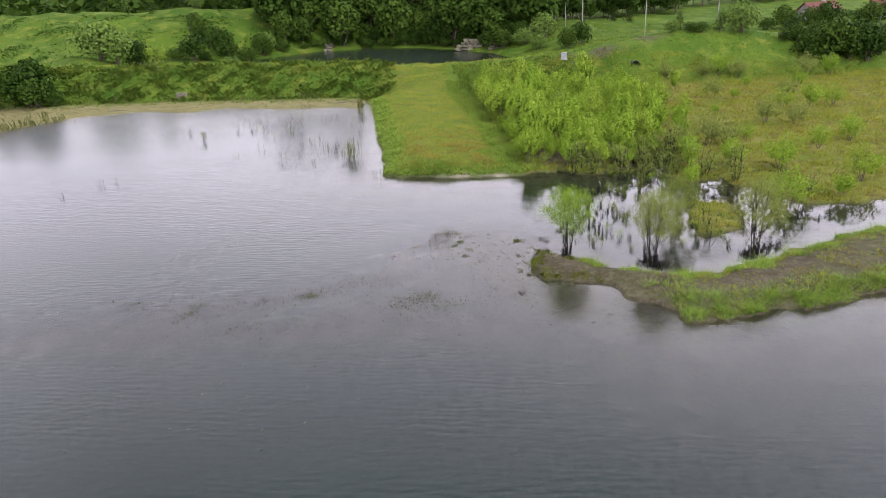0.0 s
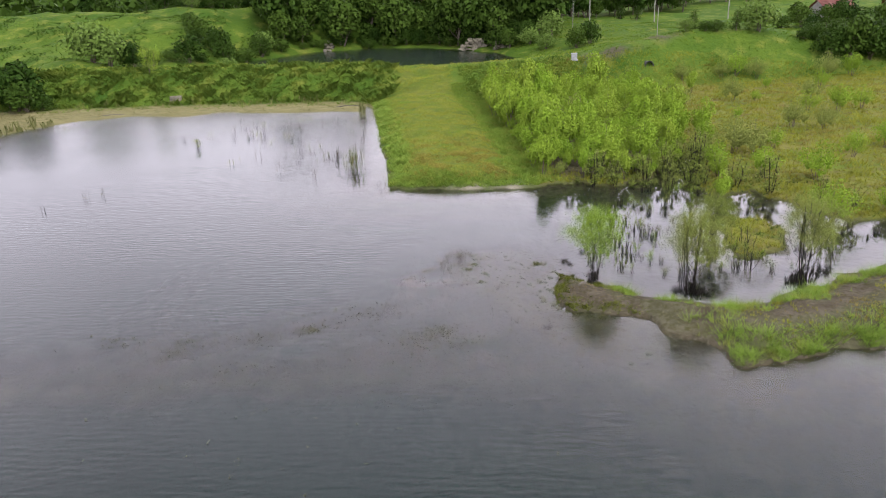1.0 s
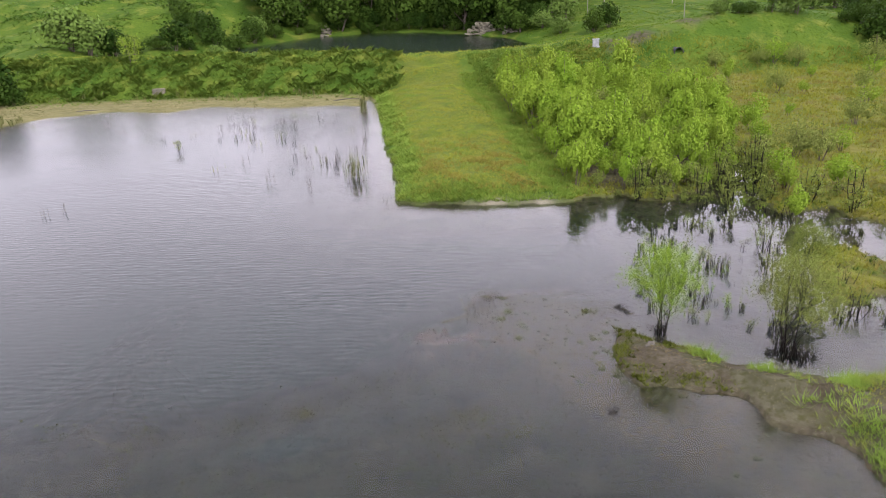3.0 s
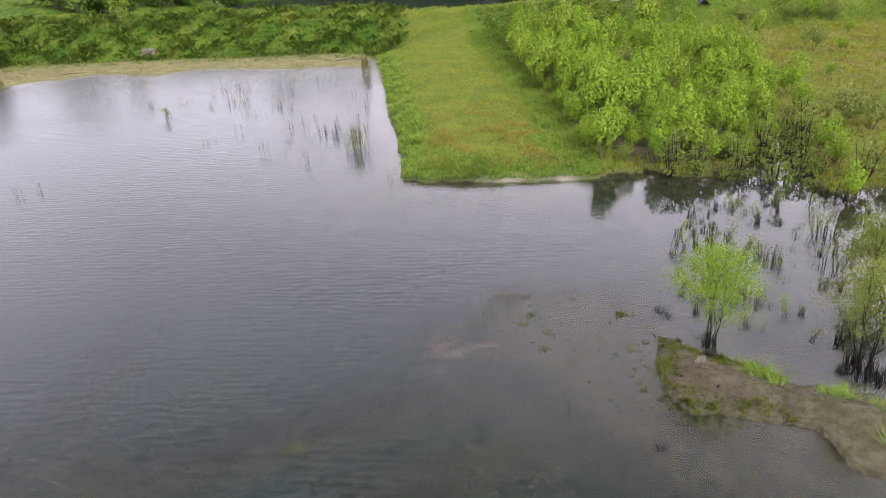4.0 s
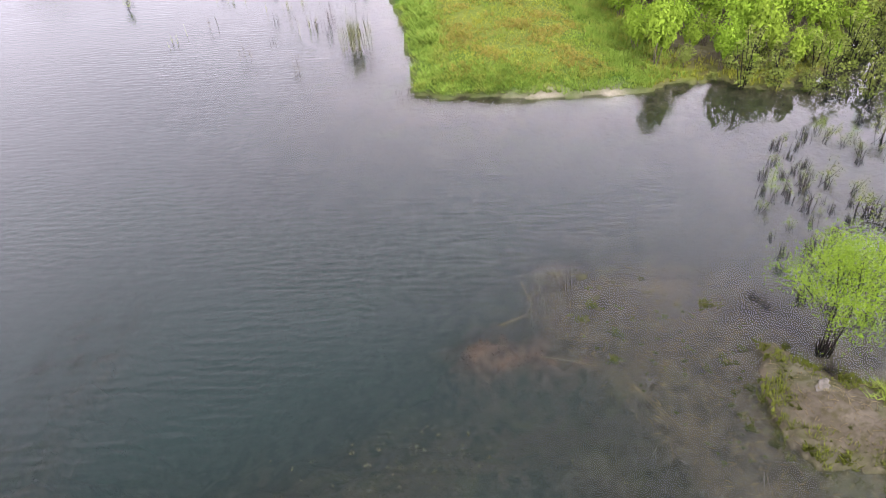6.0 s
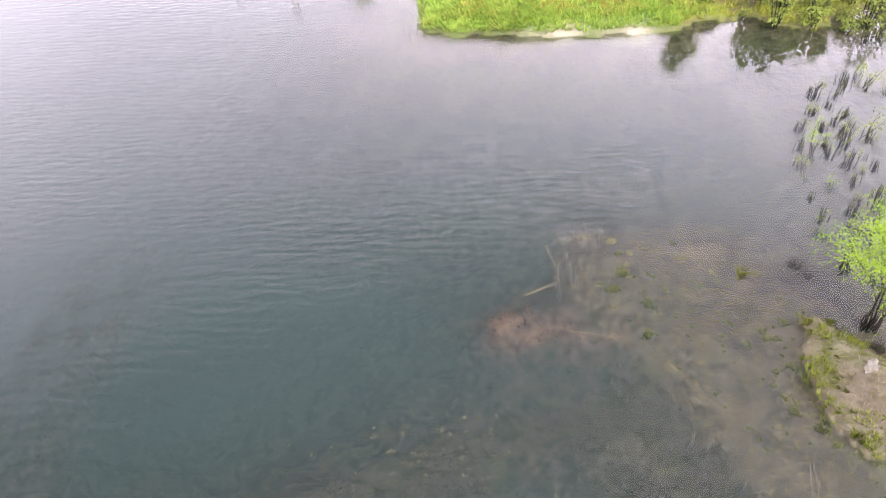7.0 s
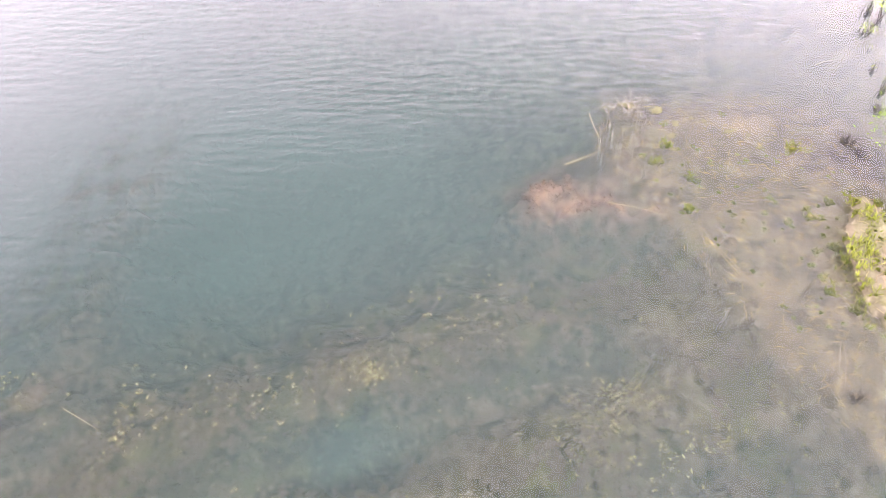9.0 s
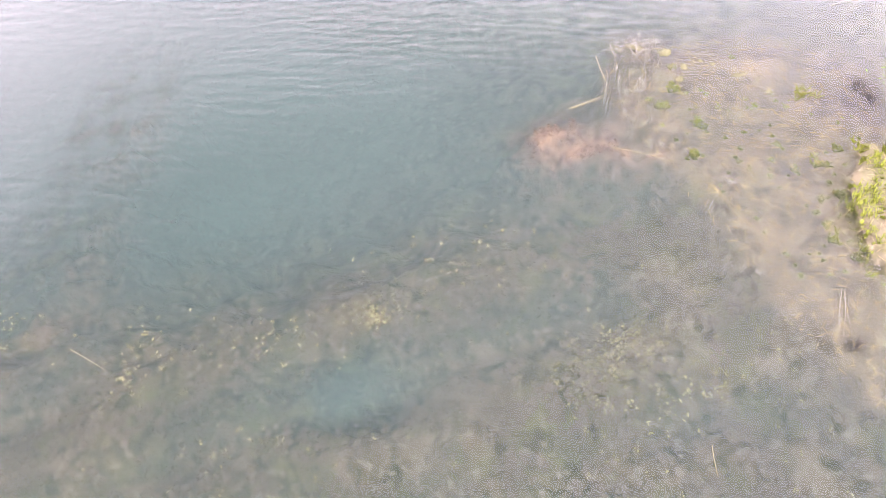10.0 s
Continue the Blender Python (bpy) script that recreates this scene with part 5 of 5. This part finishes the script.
def dead_shrub(rng, twigs, size, mat, label):
    root = tagged(new("dead_shrub"), label, "dead branches", "dead branches in the water")
    lines = []
    for _ in range(twigs):
        a, e = rng.uniform(0, 6.28), rng.uniform(0.15, 1.1)
        end = size * rng.uniform(0.5, 1) * np.array((math.cos(a) * math.cos(e), math.sin(a) * math.cos(e), math.sin(e)))
        main = limb(rng, (0, 0, -0.1), end, 0.014, 0.005, 0.12, 5)
        lines.append(main)
        for _ in range(3):
            p = np.array(main[int(rng.integers(2, 4))][:3])
            lines.append(limb(rng, p, p + rng.normal(size=3) * size * 0.22 + (0, 0, 0.05), 0.007, 0.003, 0.1, 3))
    v, f = tubes(lines, 4)
    part("twig_tangle", mesh_of("twig_tangle", v, f, mat), root)
    return root


dead = [dead_shrub(rng, 12, 0.7, PALE_WOOD, "bleached dead twigs sticking out of the shallow water"), dead_shrub(rng, 16, 1.0, PALE_WOOD, "tangle of bleached dead branches at the drowned tip of the shelf"),
        dead_shrub(rng, 34, 0.6, DARKENED_WET_BARK, "dark dead twigs sticking out of the water")]
dead.append(reed_clump(rng, 5, 0.3, 0.14, PALE_WOOD, "thin bleached stalks standing upright in the shallows"))
places = [(1.56, 29.12, 0, 0.6), (0.2, 32.7, 1, 0.8), (0.4, 30.1, 0, 0.55), (0.1, 31.6, 0, 0.8), (-0.3, 32.75, 1, 0.5), (0.6, 32.7, 3, 1.3), (0.9, 29.9, 0, 0.5), (1.99, 26.2, 1, 0.5), (1.95, 26.3, 3, 0.7), (1.75, 27.05, 0, 0.6), (1.33, 27.2, 3, 0.8), (3.0, 25.6, 2, 0.6),
          (-0.5, 32.1, 3, 1.0), (-0.35, 31.7, 3, 1.1), (-0.1, 31.9, 3, 0.9), (-0.45, 31.2, 3, 0.8), (-0.1, 31.3, 3, 1.0), (0.1, 30.9, 3, 0.8), (-0.2, 30.6, 3, 0.7), (0.3, 31.9, 3, 0.9), (0.35, 32.3, 3, 1.0), (0.5, 31.1, 3, 0.8), (1.25, 28.6, 3, 0.5), (2.2, 30.25, 2, 0.3),
          (5.2, 29.9, 0, 0.9), (6.4, 28.5, 0, 0.8), (4.63, 31.35, 2, 1.1), (4.75, 31.0, 2, 0.8), (5.5, 32.2, 2, 1.0), (0.7, 33.0, 0, 0.6), (-0.2, 30.9, 0, 0.7), (8.2, 27.9, 2, 1.3), (9.2, 27.6, 2, 1.5), (12.9, 28.2, 2, 1.7), (14.2, 28.9, 2, 1.8), (5.2, 28.8, 2, 1.0)]
seen_kind = set()
for x, y, k, s in places:
    m = pose(U * x, U * y, max(float(ground_at(U * x, U * y)), -0.1), 0, 0, rng.uniform(0, 360)) @ Matrix.Diagonal((s, s, s, 1))
    if k in seen_kind:
        copy_thing(dead[k], m)
    else:
        dead[k].matrix_basis = m
        seen_kind.add(k)


def lying_stick(a, b, radius, mat, label, name="branch", twin=0):
    """A branch or reed lying between two places (x, y, height) of the plan."""
    r = np.random.default_rng(int(abs(a[0] * 100 + a[1] * 10)))
    lines = [limb(r, [U * v for v in a], [U * v for v in b], radius, radius * 0.5, 0.03, 7)]
    for _ in range(twin):
        off = r.normal(size=3) * (0.035, 0.035, 0.01)
        lines.append(limb(r, np.array(a) * U + off, np.array(b) * U * 0.75 + np.array(a) * U * 0.25 + off * 2, radius * 0.8, radius * 0.4, 0.04, 5))
    v, f = tubes(lines, 5)
    return tagged(new(name, mesh_of(name, v, f, mat, True)), label, "branch")


lying_stick((1.2, 29.0, 0.02), (1.87, 27.75, 0.05), 0.007, WET_STALK, "bundle of dry straw-coloured stalks lying in the shallows", twin=2)
lying_stick((-1.43, 31.09, 0.01), (-0.5, 31.45, 0.06), 0.009, WET_STALK, "dry reed stalk floating beside the drowned mound", twin=1)
lying_stick((-0.75, 32.4, 0.2), (-0.55, 31.75, 0.0), 0.009, WET_STALK, "dry reed stalk leaning out of the water")
lying_stick((2.5, 31.52, 0.01), (2.78, 31.26, 0.03), 0.014, PALE_WOOD, "short pale stick in the shallows")
lying_stick((-0.63, 30.0, 0.01), (0.48, 29.6, 0.02), 0.009, WET_STALK, "long reed stalk lying flat on the water")
lying_stick((4.6, 33.8, 0.0), (5.1, 33.9, 0.03), 0.012, PALE_WOOD, "pale twig floating on the dark water")
lying_stick((3.06, 26.63, 0.02), (2.8, 25.72, 0.04), 0.008, PALE_WOOD, "thin pale branch in the shallows", twin=2)
lying_stick((-10.95, 25.77, 0.0), (-10.17, 25.35, 0.02), 0.008, WET_STALK, "thin stalk floating over the water weeds")
lying_stick((0.33, 23.91, 0.0), (0.33, 23.4, 0.02), 0.009, WET_STALK, "thin stalk floating over the water weeds")
for i, (x, y) in enumerate(((-28, 73.2), (-19, 73.6), (-14.6, 71.9), (-10, 71.4), (-33, 73.6))):
    lying_stick((x, y, 0.08), (x + 2.6, y + 0.3 - 0.3 * (i % 2), 0.1), 0.07, PALE_WOOD, "bleached log lying in the reed litter", "log")


def shelf_litter(count, seed):
    """Loose twigs, stalks and leaves strewn over the drowned shelf and the mud."""
    g = np.random.default_rng(seed)
    x, y = g.uniform(-0.8, 6.5, count), g.uniform(23, 33, count)
    ok = (sdf(SHELF, x, y) < 0.3) | (-sdf(SPIT, x, y) > 0.1)
    x, y = x[ok], y[ok]
    z = np.maximum(ground_z(x, y) * U, -0.018) + 0.015
    lines = []
    for a, b, c in zip(x * U, y * U, z):
        turn, size = g.uniform(0, 6.28), g.uniform(0.06, 0.3)
        lines.append([(a, b, c, 0.007), (a + math.cos(turn) * size * 0.5, b + math.sin(turn) * size * 0.5, c + g.uniform(0, 0.03), 0.007), (a + math.cos(turn + 0.1) * size, b + math.sin(turn + 0.1) * size, c, 0.003)])
    v, f = tubes(lines, 3)
    return tagged(new("shelf_litter", mesh_of("shelf_litter", v, f, WET_STALK)), "twigs and dead stalks strewn over the drowned shelf", "twigs", kind="stuff")


shelf_litter(2400, 8)


def drowned_litter(count, spots, seed):
    """Dead leaves and moss that cover the drowned mounds."""
    g = np.random.default_rng(seed)
    c = np.array(spots)[g.integers(0, len(spots), count)]
    x, y = c[:, 0] + g.normal(size=count) * c[:, 2], c[:, 1] + g.normal(size=count) * c[:, 3]
    z = ground_z(x, y) * U
    ok = z > -0.28
    x, y, z = x[ok], y[ok], np.minimum(z[ok] + g.uniform(0, 0.05, ok.sum()), -0.01)
    v, f = leaves(g, np.stack([x * U, y * U, z], 1), 0.045, 2.2, 0.2)
    return tagged(new("drowned_litter", mesh_of("drowned_litter", v, f, RED_LITTER)), "reddish dead plant litter over the drowned mound", "plant litter", kind="stuff")


drowned_litter(3200, [(-1.3, 30.5, 0.45, 0.4), (-1.3, 30.5, 0.35, 0.45), (-2.1, 30.2, 0.45, 0.14), (-0.4, 30.0, 0.5, 0.1)], 12)



def pad(x, y, size, mat, name, label, category, seed, lift=0.0):
    """A low ragged lump."""
    r = np.random.default_rng(seed)
    bm = bmesh.new()
    bmesh.ops.create_icosphere(bm, subdivisions=3, radius=1)
    for v in bm.verts:
        k = 1 + 0.55 * noise.noise(v.co * 1.9 + Vector((seed, 0, 0))) + 0.3 * noise.noise(v.co * 6)
        v.co = Vector((v.co.x * size[0] * k, v.co.y * size[1] * k, v.co.z * size[2] * k))
    me = bpy.data.meshes.new(name)
    bm.to_mesh(me)
    bm.free()
    me.materials.append(mat)
    for p in me.polygons:
        p.use_smooth = True
    ob = new(name, me)
    ob.matrix_basis = pose(U * x, U * y, max(float(ground_at(U * x, U * y)), 0) + lift, 0, 0, r.uniform(0, 360))
    return tagged(ob, label, category)


ALGAE = solid_material("dried_algae", (0.035, 0.035, 0.017), (0.075, 0.072, 0.038), 0.06, 0.9, 0, 0.8, 0.02)
for i, (x, y, a, b) in enumerate(((0.78, 32.6, 0.2, 0.15), (0.17, 32.8, 0.26, 0.09), (1.13, 32.16, 0.12, 0.1), (2.23, 31.84, 0.2, 0.07), (1.0, 31.8, 0.12, 0.09), (1.75, 32.2, 0.1, 0.05), (1.5, 32.3, 0.08, 0.06), (0.95, 31.4, 0.1, 0.07), (2.6, 31.7, 0.08, 0.05), (1.2, 31.0, 0.06, 0.05))):
    pad(x, y, (a, b, 0.016), ALGAE, "algae_mat", "pale floating algae mat at the drowned tip", "algae", 3 + i)
pad(4.75, 28.3, (0.24, 0.13, 0.05), PALE_WOOD, "stone", "pale flat stone lying on the mud spit", "stone", 7)


def weed_bed(count, beds, label, seed):
    """Sprigs of water weed that reach the surface over the shallow bed."""
    r = np.random.default_rng(seed)
    k = r.integers(0, len(beds), count)
    c = np.array(beds)[k]
    x, y = c[:, 0] + r.normal(size=count) * c[:, 2], c[:, 1] + r.normal(size=count) * c[:, 3]
    ok = ground_z(x, y) < -0.1
    x, y = x[ok], y[ok]
    per = 7
    at = np.repeat(np.stack([x * U, y * U, r.uniform(-0.01, 0.03, len(x))], 1), per, 0)
    at = at + r.normal(size=at.shape) * (0.045, 0.045, 0.04) * np.repeat(r.uniform(0.5, 1.5, len(x)), per)[:, None]
    at[:, 2] = np.clip(at[:, 2], -0.05, 0.04)
    v, f = leaves(r, at, 0.032, 1.9, 0.9)
    return tagged(new("water_weeds", mesh_of("water_weeds", v, f, WATER_WEED)), label, "water weeds", kind="stuff")


weed_bed(170, [(-4.5, 26.9, 1.0, 0.4), (-5.55, 26.45, 0.5, 0.3), (-5.3, 26.3, 0.2, 0.12), (-3.67, 27.7, 0.5, 0.3), (-2.6, 27.5, 0.5, 0.35)], "pale sprigs of water weed reaching the surface", 2)
weed_bed(190, [(-9.9, 25.1, 0.35, 0.4), (-9.6, 25.55, 0.3, 0.35), (-7.9, 25.9, 0.6, 0.4), (-7.1, 25.9, 0.45, 0.3), (-7.8, 23.8, 0.8, 0.3), (-12.2, 26.2, 0.6, 0.3)], "pale sprigs of water weed reaching the surface", 3)
weed_bed(240, [(-1.0, 25.6, 0.5, 0.3), (-1.7, 25.3, 0.5, 0.3), (-0.8, 25.8, 0.35, 0.2), (0.1, 24.9, 0.5, 0.2), (-1.4, 24.6, 0.6, 0.35)], "pale sprigs of water weed reaching the surface", 4)
def drowned_weeds(count, seed):
    """Low brown cushions of weed on the shallow bed, under the surface."""
    r = np.random.default_rng(seed)
    x, y = r.uniform(-15, 5, count), r.uniform(21.5, 29.5, count)
    z = ground_z(x, y)
    thick = np.clip(0.5 + 0.9 * rough(x, y, 1.5, 3.0) + 0.5 * rough(x, y, 0.6, 7.0), 0, 1)
    ok = (z < -0.3) & (z > -0.85) & (r.uniform(size=count) < thick)
    x, y, z = x[ok] * U, y[ok] * U, z[ok] * U
    per = 9
    size = np.repeat(r.uniform(0.06, 0.2, len(x)), per)[:, None]
    d = r.normal(size=(len(x) * per, 3))
    d[:, 2] = np.abs(d[:, 2]) + 0.2
    d /= np.linalg.norm(d, axis=1)[:, None]
    at = np.repeat(np.stack([x, y, z], 1), per, 0) + d * size * (1, 1, 0.8)
    at[:, 2] = np.minimum(at[:, 2], -0.03)
    v, f = shell_leaves(r, at, d * 0.25 + (0, 0, 1), 0.13, 1.4, 0.2)
    return tagged(new("drowned_weeds", mesh_of("drowned_weeds", v, f, BED_WEED)), "brown cushions of weed on the shallow pond bed", "water weeds", kind="stuff")


BED_WEED = leaf_material("bed_weed", (0.05, 0.042, 0.027), (0.092, 0.077, 0.052), (0.08, 0.066, 0.044), 0.6, 0.35, 0.7, 0.62, 1.2, (0.06, 0.058, 0.03), (0.5, 0.65))
drowned_weeds(7000, 21)
weed_bed(110, [(-4.5, 25.0, 4.5, 1.4), (1.2, 24.5, 1.6, 1.0)], "scattered pale sprigs of water weed", 6)
weed_bed(30, [(-6, 20, 4, 1.6), (0, 20.5, 4, 1.6), (-4, 17.5, 2, 1)], "sparse sprigs of water weed in open water", 5)


# ---------------------------------------------------------------- built things and rocks
def box_mesh(name, boxes, mat, bevel=0.02):
    """One mesh of bevelled boxes: (centre, size)."""
    bm = bmesh.new()
    for c, s in boxes:
        made = bmesh.ops.create_cube(bm, size=1)["verts"]
        for v in made:
            v.co = Vector((c[0] + v.co.x * s[0], c[1] + v.co.y * s[1], c[2] + v.co.z * s[2]))
    if bevel:
        bmesh.ops.bevel(bm, geom=bm.edges[:], offset=bevel, segments=1, affect="EDGES")
    me = bpy.data.meshes.new(name)
    bm.to_mesh(me)
    bm.free()
    me.materials.append(mat)
    return me


def stand(ob, x, y, turn=0.0, sink=0.0):
    ob.matrix_basis = pose(U * x, U * y, float(ground_at(U * x, U * y)) - sink, 0, 0, turn)
    return ob


cabinet = stand(tagged(new("utility_box"), "pale grey utility box on a concrete base beside the dam track", "utility box"), 13.2, 75.2, -10, 0.05)
cabinet.scale = (0.8, 0.8, 0.8)
part("base", box_mesh("base", [((0, 0, 0.08), (1.1, 0.9, 0.2))], CONCRETE), cabinet)
part("body", box_mesh("body", [((0, 0, 0.62), (0.9, 0.7, 0.9))], CONCRETE), cabinet)
part("lid", box_mesh("lid", [((0, 0, 1.1), (1.0, 0.8, 0.08))], CONCRETE), cabinet)
part("door", box_mesh("door", [((0, -0.36, 0.6), (0.74, 0.03, 0.74))], CONCRETE, 0.008), cabinet)

slab = stand(tagged(new("concrete_slab", box_mesh("concrete_slab", [((0, 0, 0.1), (1.5, 0.5, 1.0)), ((-0.6, 0, -0.2), (0.5, 0.6, 0.6))], ROCK, 0.05)), "weathered concrete slab half hidden in the bank weeds", "concrete slab"), -27.0, 78.6, 5)
drain = tagged(new("drain_pipe"), "dark open drain pipe in the foot of the hill", "pipe")
ring = []
for k in range(25):
    a = 2 * math.pi * k / 24
    ring.append((0.55 * math.cos(a), 0, 0.45 + 0.55 * math.sin(a), 0.05))
v, f = tubes([ring], 6)
part("rim", mesh_of("rim", v, f, RUBBER, True), drain)
v, f = tubes([[(0, 0.1, 0.45, 0.5), (0, 0.8, 0.45, 0.5), (0, 1.6, 0.45, 0.5)]], 18)
part("barrel", mesh_of("barrel", v, f, RUBBER, True), drain)
stand(drain, 20.2, 74.0, 10, 0.3)


def utility_pole(height, arm, label):
    root = tagged(new("utility_pole"), label, "utility pole", "poles across the field")
    v, f = tubes([[(0, 0, -0.3, 0.014 * height), (0, 0, height * 0.5, 0.012 * height), (0, 0, height, 0.01 * height)]], 10)
    part("pole", mesh_of("pole", v, f, POLE_WOOD, True), root)
    if arm:
        part("crossarm", box_mesh("crossarm", [((0, 0.1, height - 0.6), (2.0, 0.1, 0.12))], POLE_WOOD), root)
        for x in (-0.9, 0.0, 0.9):
            v, f = tubes([[(x, 0.1, height - 0.54, 0.03), (x, 0.1, height - 0.4, 0.05), (x, 0.1, height - 0.34, 0.02)]], 8)
            part("insulator", mesh_of("insulator", v, f, RUBBER, True), root)
    return root


stand(utility_pole(9.0, True, "tall weathered power pole at the edge of the wood"), 22.4, 112.5, 20)
stand(utility_pole(8.5, True, "tall weathered power pole in the far field"), 33.4, 118, 20)
stand(utility_pole(8.5, True, "tall weathered power pole near the houses"), 47, 124, 20)
stand(utility_pole(4.0, False, "short bare pole on the grassy hill"), 23.6, 83.4)
stand(utility_pole(5.0, False, "thin grey pole beside the wood"), 18.4, 104)


def house(width, depth, wall_h, roof_h, label):
    """A single-storey house: walls, gable roof with eaves, chimney, door and windows."""
    root = tagged(new("house"), label, "house")
    w, d = width / 2, depth / 2
    part("wall", box_mesh("wall", [((0, 0, wall_h / 2 - 0.2), (width, depth, wall_h + 0.4))], WALL_PAINT, 0.03), root)
    bm = bmesh.new()
    ends = []
    for x in (-w, w):
        ends.append([bm.verts.new((x, y, z)) for y, z in ((-d, wall_h), (d, wall_h), (0, wall_h + roof_h - 0.1))])
    for e in ends:
        bm.faces.new(e)
    gable = bpy.data.meshes.new("gable")
    bm.to_mesh(gable)
    bm.free()
    gable.materials.append(WALL_PAINT)
    part("gable", gable, root)
    bm = bmesh.new()
    rows = []
    for x in np.linspace(-w - 0.5, w + 0.5, int(width / 0.5)):
        up = 0.04 if len(rows) % 2 else 0.0
        rows.append([bm.verts.new((x, y, z + up)) for y, z in ((-d - 0.6, wall_h - 0.25), (0, wall_h + roof_h), (d + 0.6, wall_h - 0.25))])
    for a, b in zip(rows, rows[1:]):
        for i in (0, 1):
            bm.faces.new((a[i], b[i], b[i + 1], a[i + 1]))
    bmesh.ops.solidify(bm, geom=bm.faces[:], thickness=0.1)
    roof = bpy.data.meshes.new("roof")
    bm.to_mesh(roof)
    bm.free()
    roof.materials.append(ROOF_RED)
    part("roof", roof, root, "red corrugated metal roof")
    part("chimney", box_mesh("chimney", [((w * 0.4, 0.6, wall_h + roof_h), (0.6, 0.6, 1.2))], CONCRETE), root)
    part("door", box_mesh("door", [((0.3, -d - 0.03, 1.0), (0.95, 0.08, 2.05))], POLE_WOOD), root)
    for x in (-w * 0.6, w * 0.5):
        win = part("window", box_mesh("window", [((x, -d - 0.03, 1.45), (1.3, 0.1, 1.2))], WALL_PAINT), root)
        part("pane", box_mesh("pane", [((x, -d - 0.06, 1.45), (1.1, 0.08, 1.0))], GLASS_DARK, 0.0), win)
    return root


stand(house(6.5, 5, 2.4, 1.8, "pale single-storey house with a faded red metal roof"), 62, 121, 12)
stand(house(9, 6, 2.5, 1.9, "pale house with a rusty red roof behind dark trees"), 74, 120, -20)


def outcrop(x, y, size, seed):
    """A broken limestone face of rough, tilted blocks in uneven courses."""
    r = np.random.default_rng(seed)
    root = tagged(new("rock_outcrop"), "pale layered limestone outcrop above the back pond", "rock", "limestone outcrops")
    for row in range(4):
        at = -size / 2 + r.uniform(0, 0.6) * row
        while at < size / 2 - 0.3 * row:
            w, h = r.uniform(0.4, 1.5), r.uniform(0.3, 0.75)
            bm = bmesh.new()
            bmesh.ops.create_cube(bm, size=1)
            bmesh.ops.subdivide_edges(bm, edges=bm.edges[:], cuts=1, use_grid_fill=True)
            turn = Euler((r.normal() * 0.12, r.normal() * 0.12, r.normal() * 0.3)).to_matrix()
            mid = Vector((at + w / 2, 0.3 * row + r.normal() * 0.2, 0.2 + row * 0.5))
            for v in bm.verts:
                c = Vector((v.co.x * w, v.co.y, v.co.z * h)) * (1.0 - 0.18 * (v.co.length > 0.7))
                v.co = mid + turn @ (c + Vector(r.normal(size=3) * 0.06))
            me = bpy.data.meshes.new("stone")
            bm.to_mesh(me)
            bm.free()
            me.materials.append(ROCK)
            part("stone", me, root)
            at += w * 0.9
    stand(root, x, y, r.uniform(-15, 15), 0.2)


outcrop(4.8, 105.2, 4.6, 1)
outcrop(8.4, 102.4, 2.2, 2)
outcrop(-16.0, 115.4, 2.2, 3)
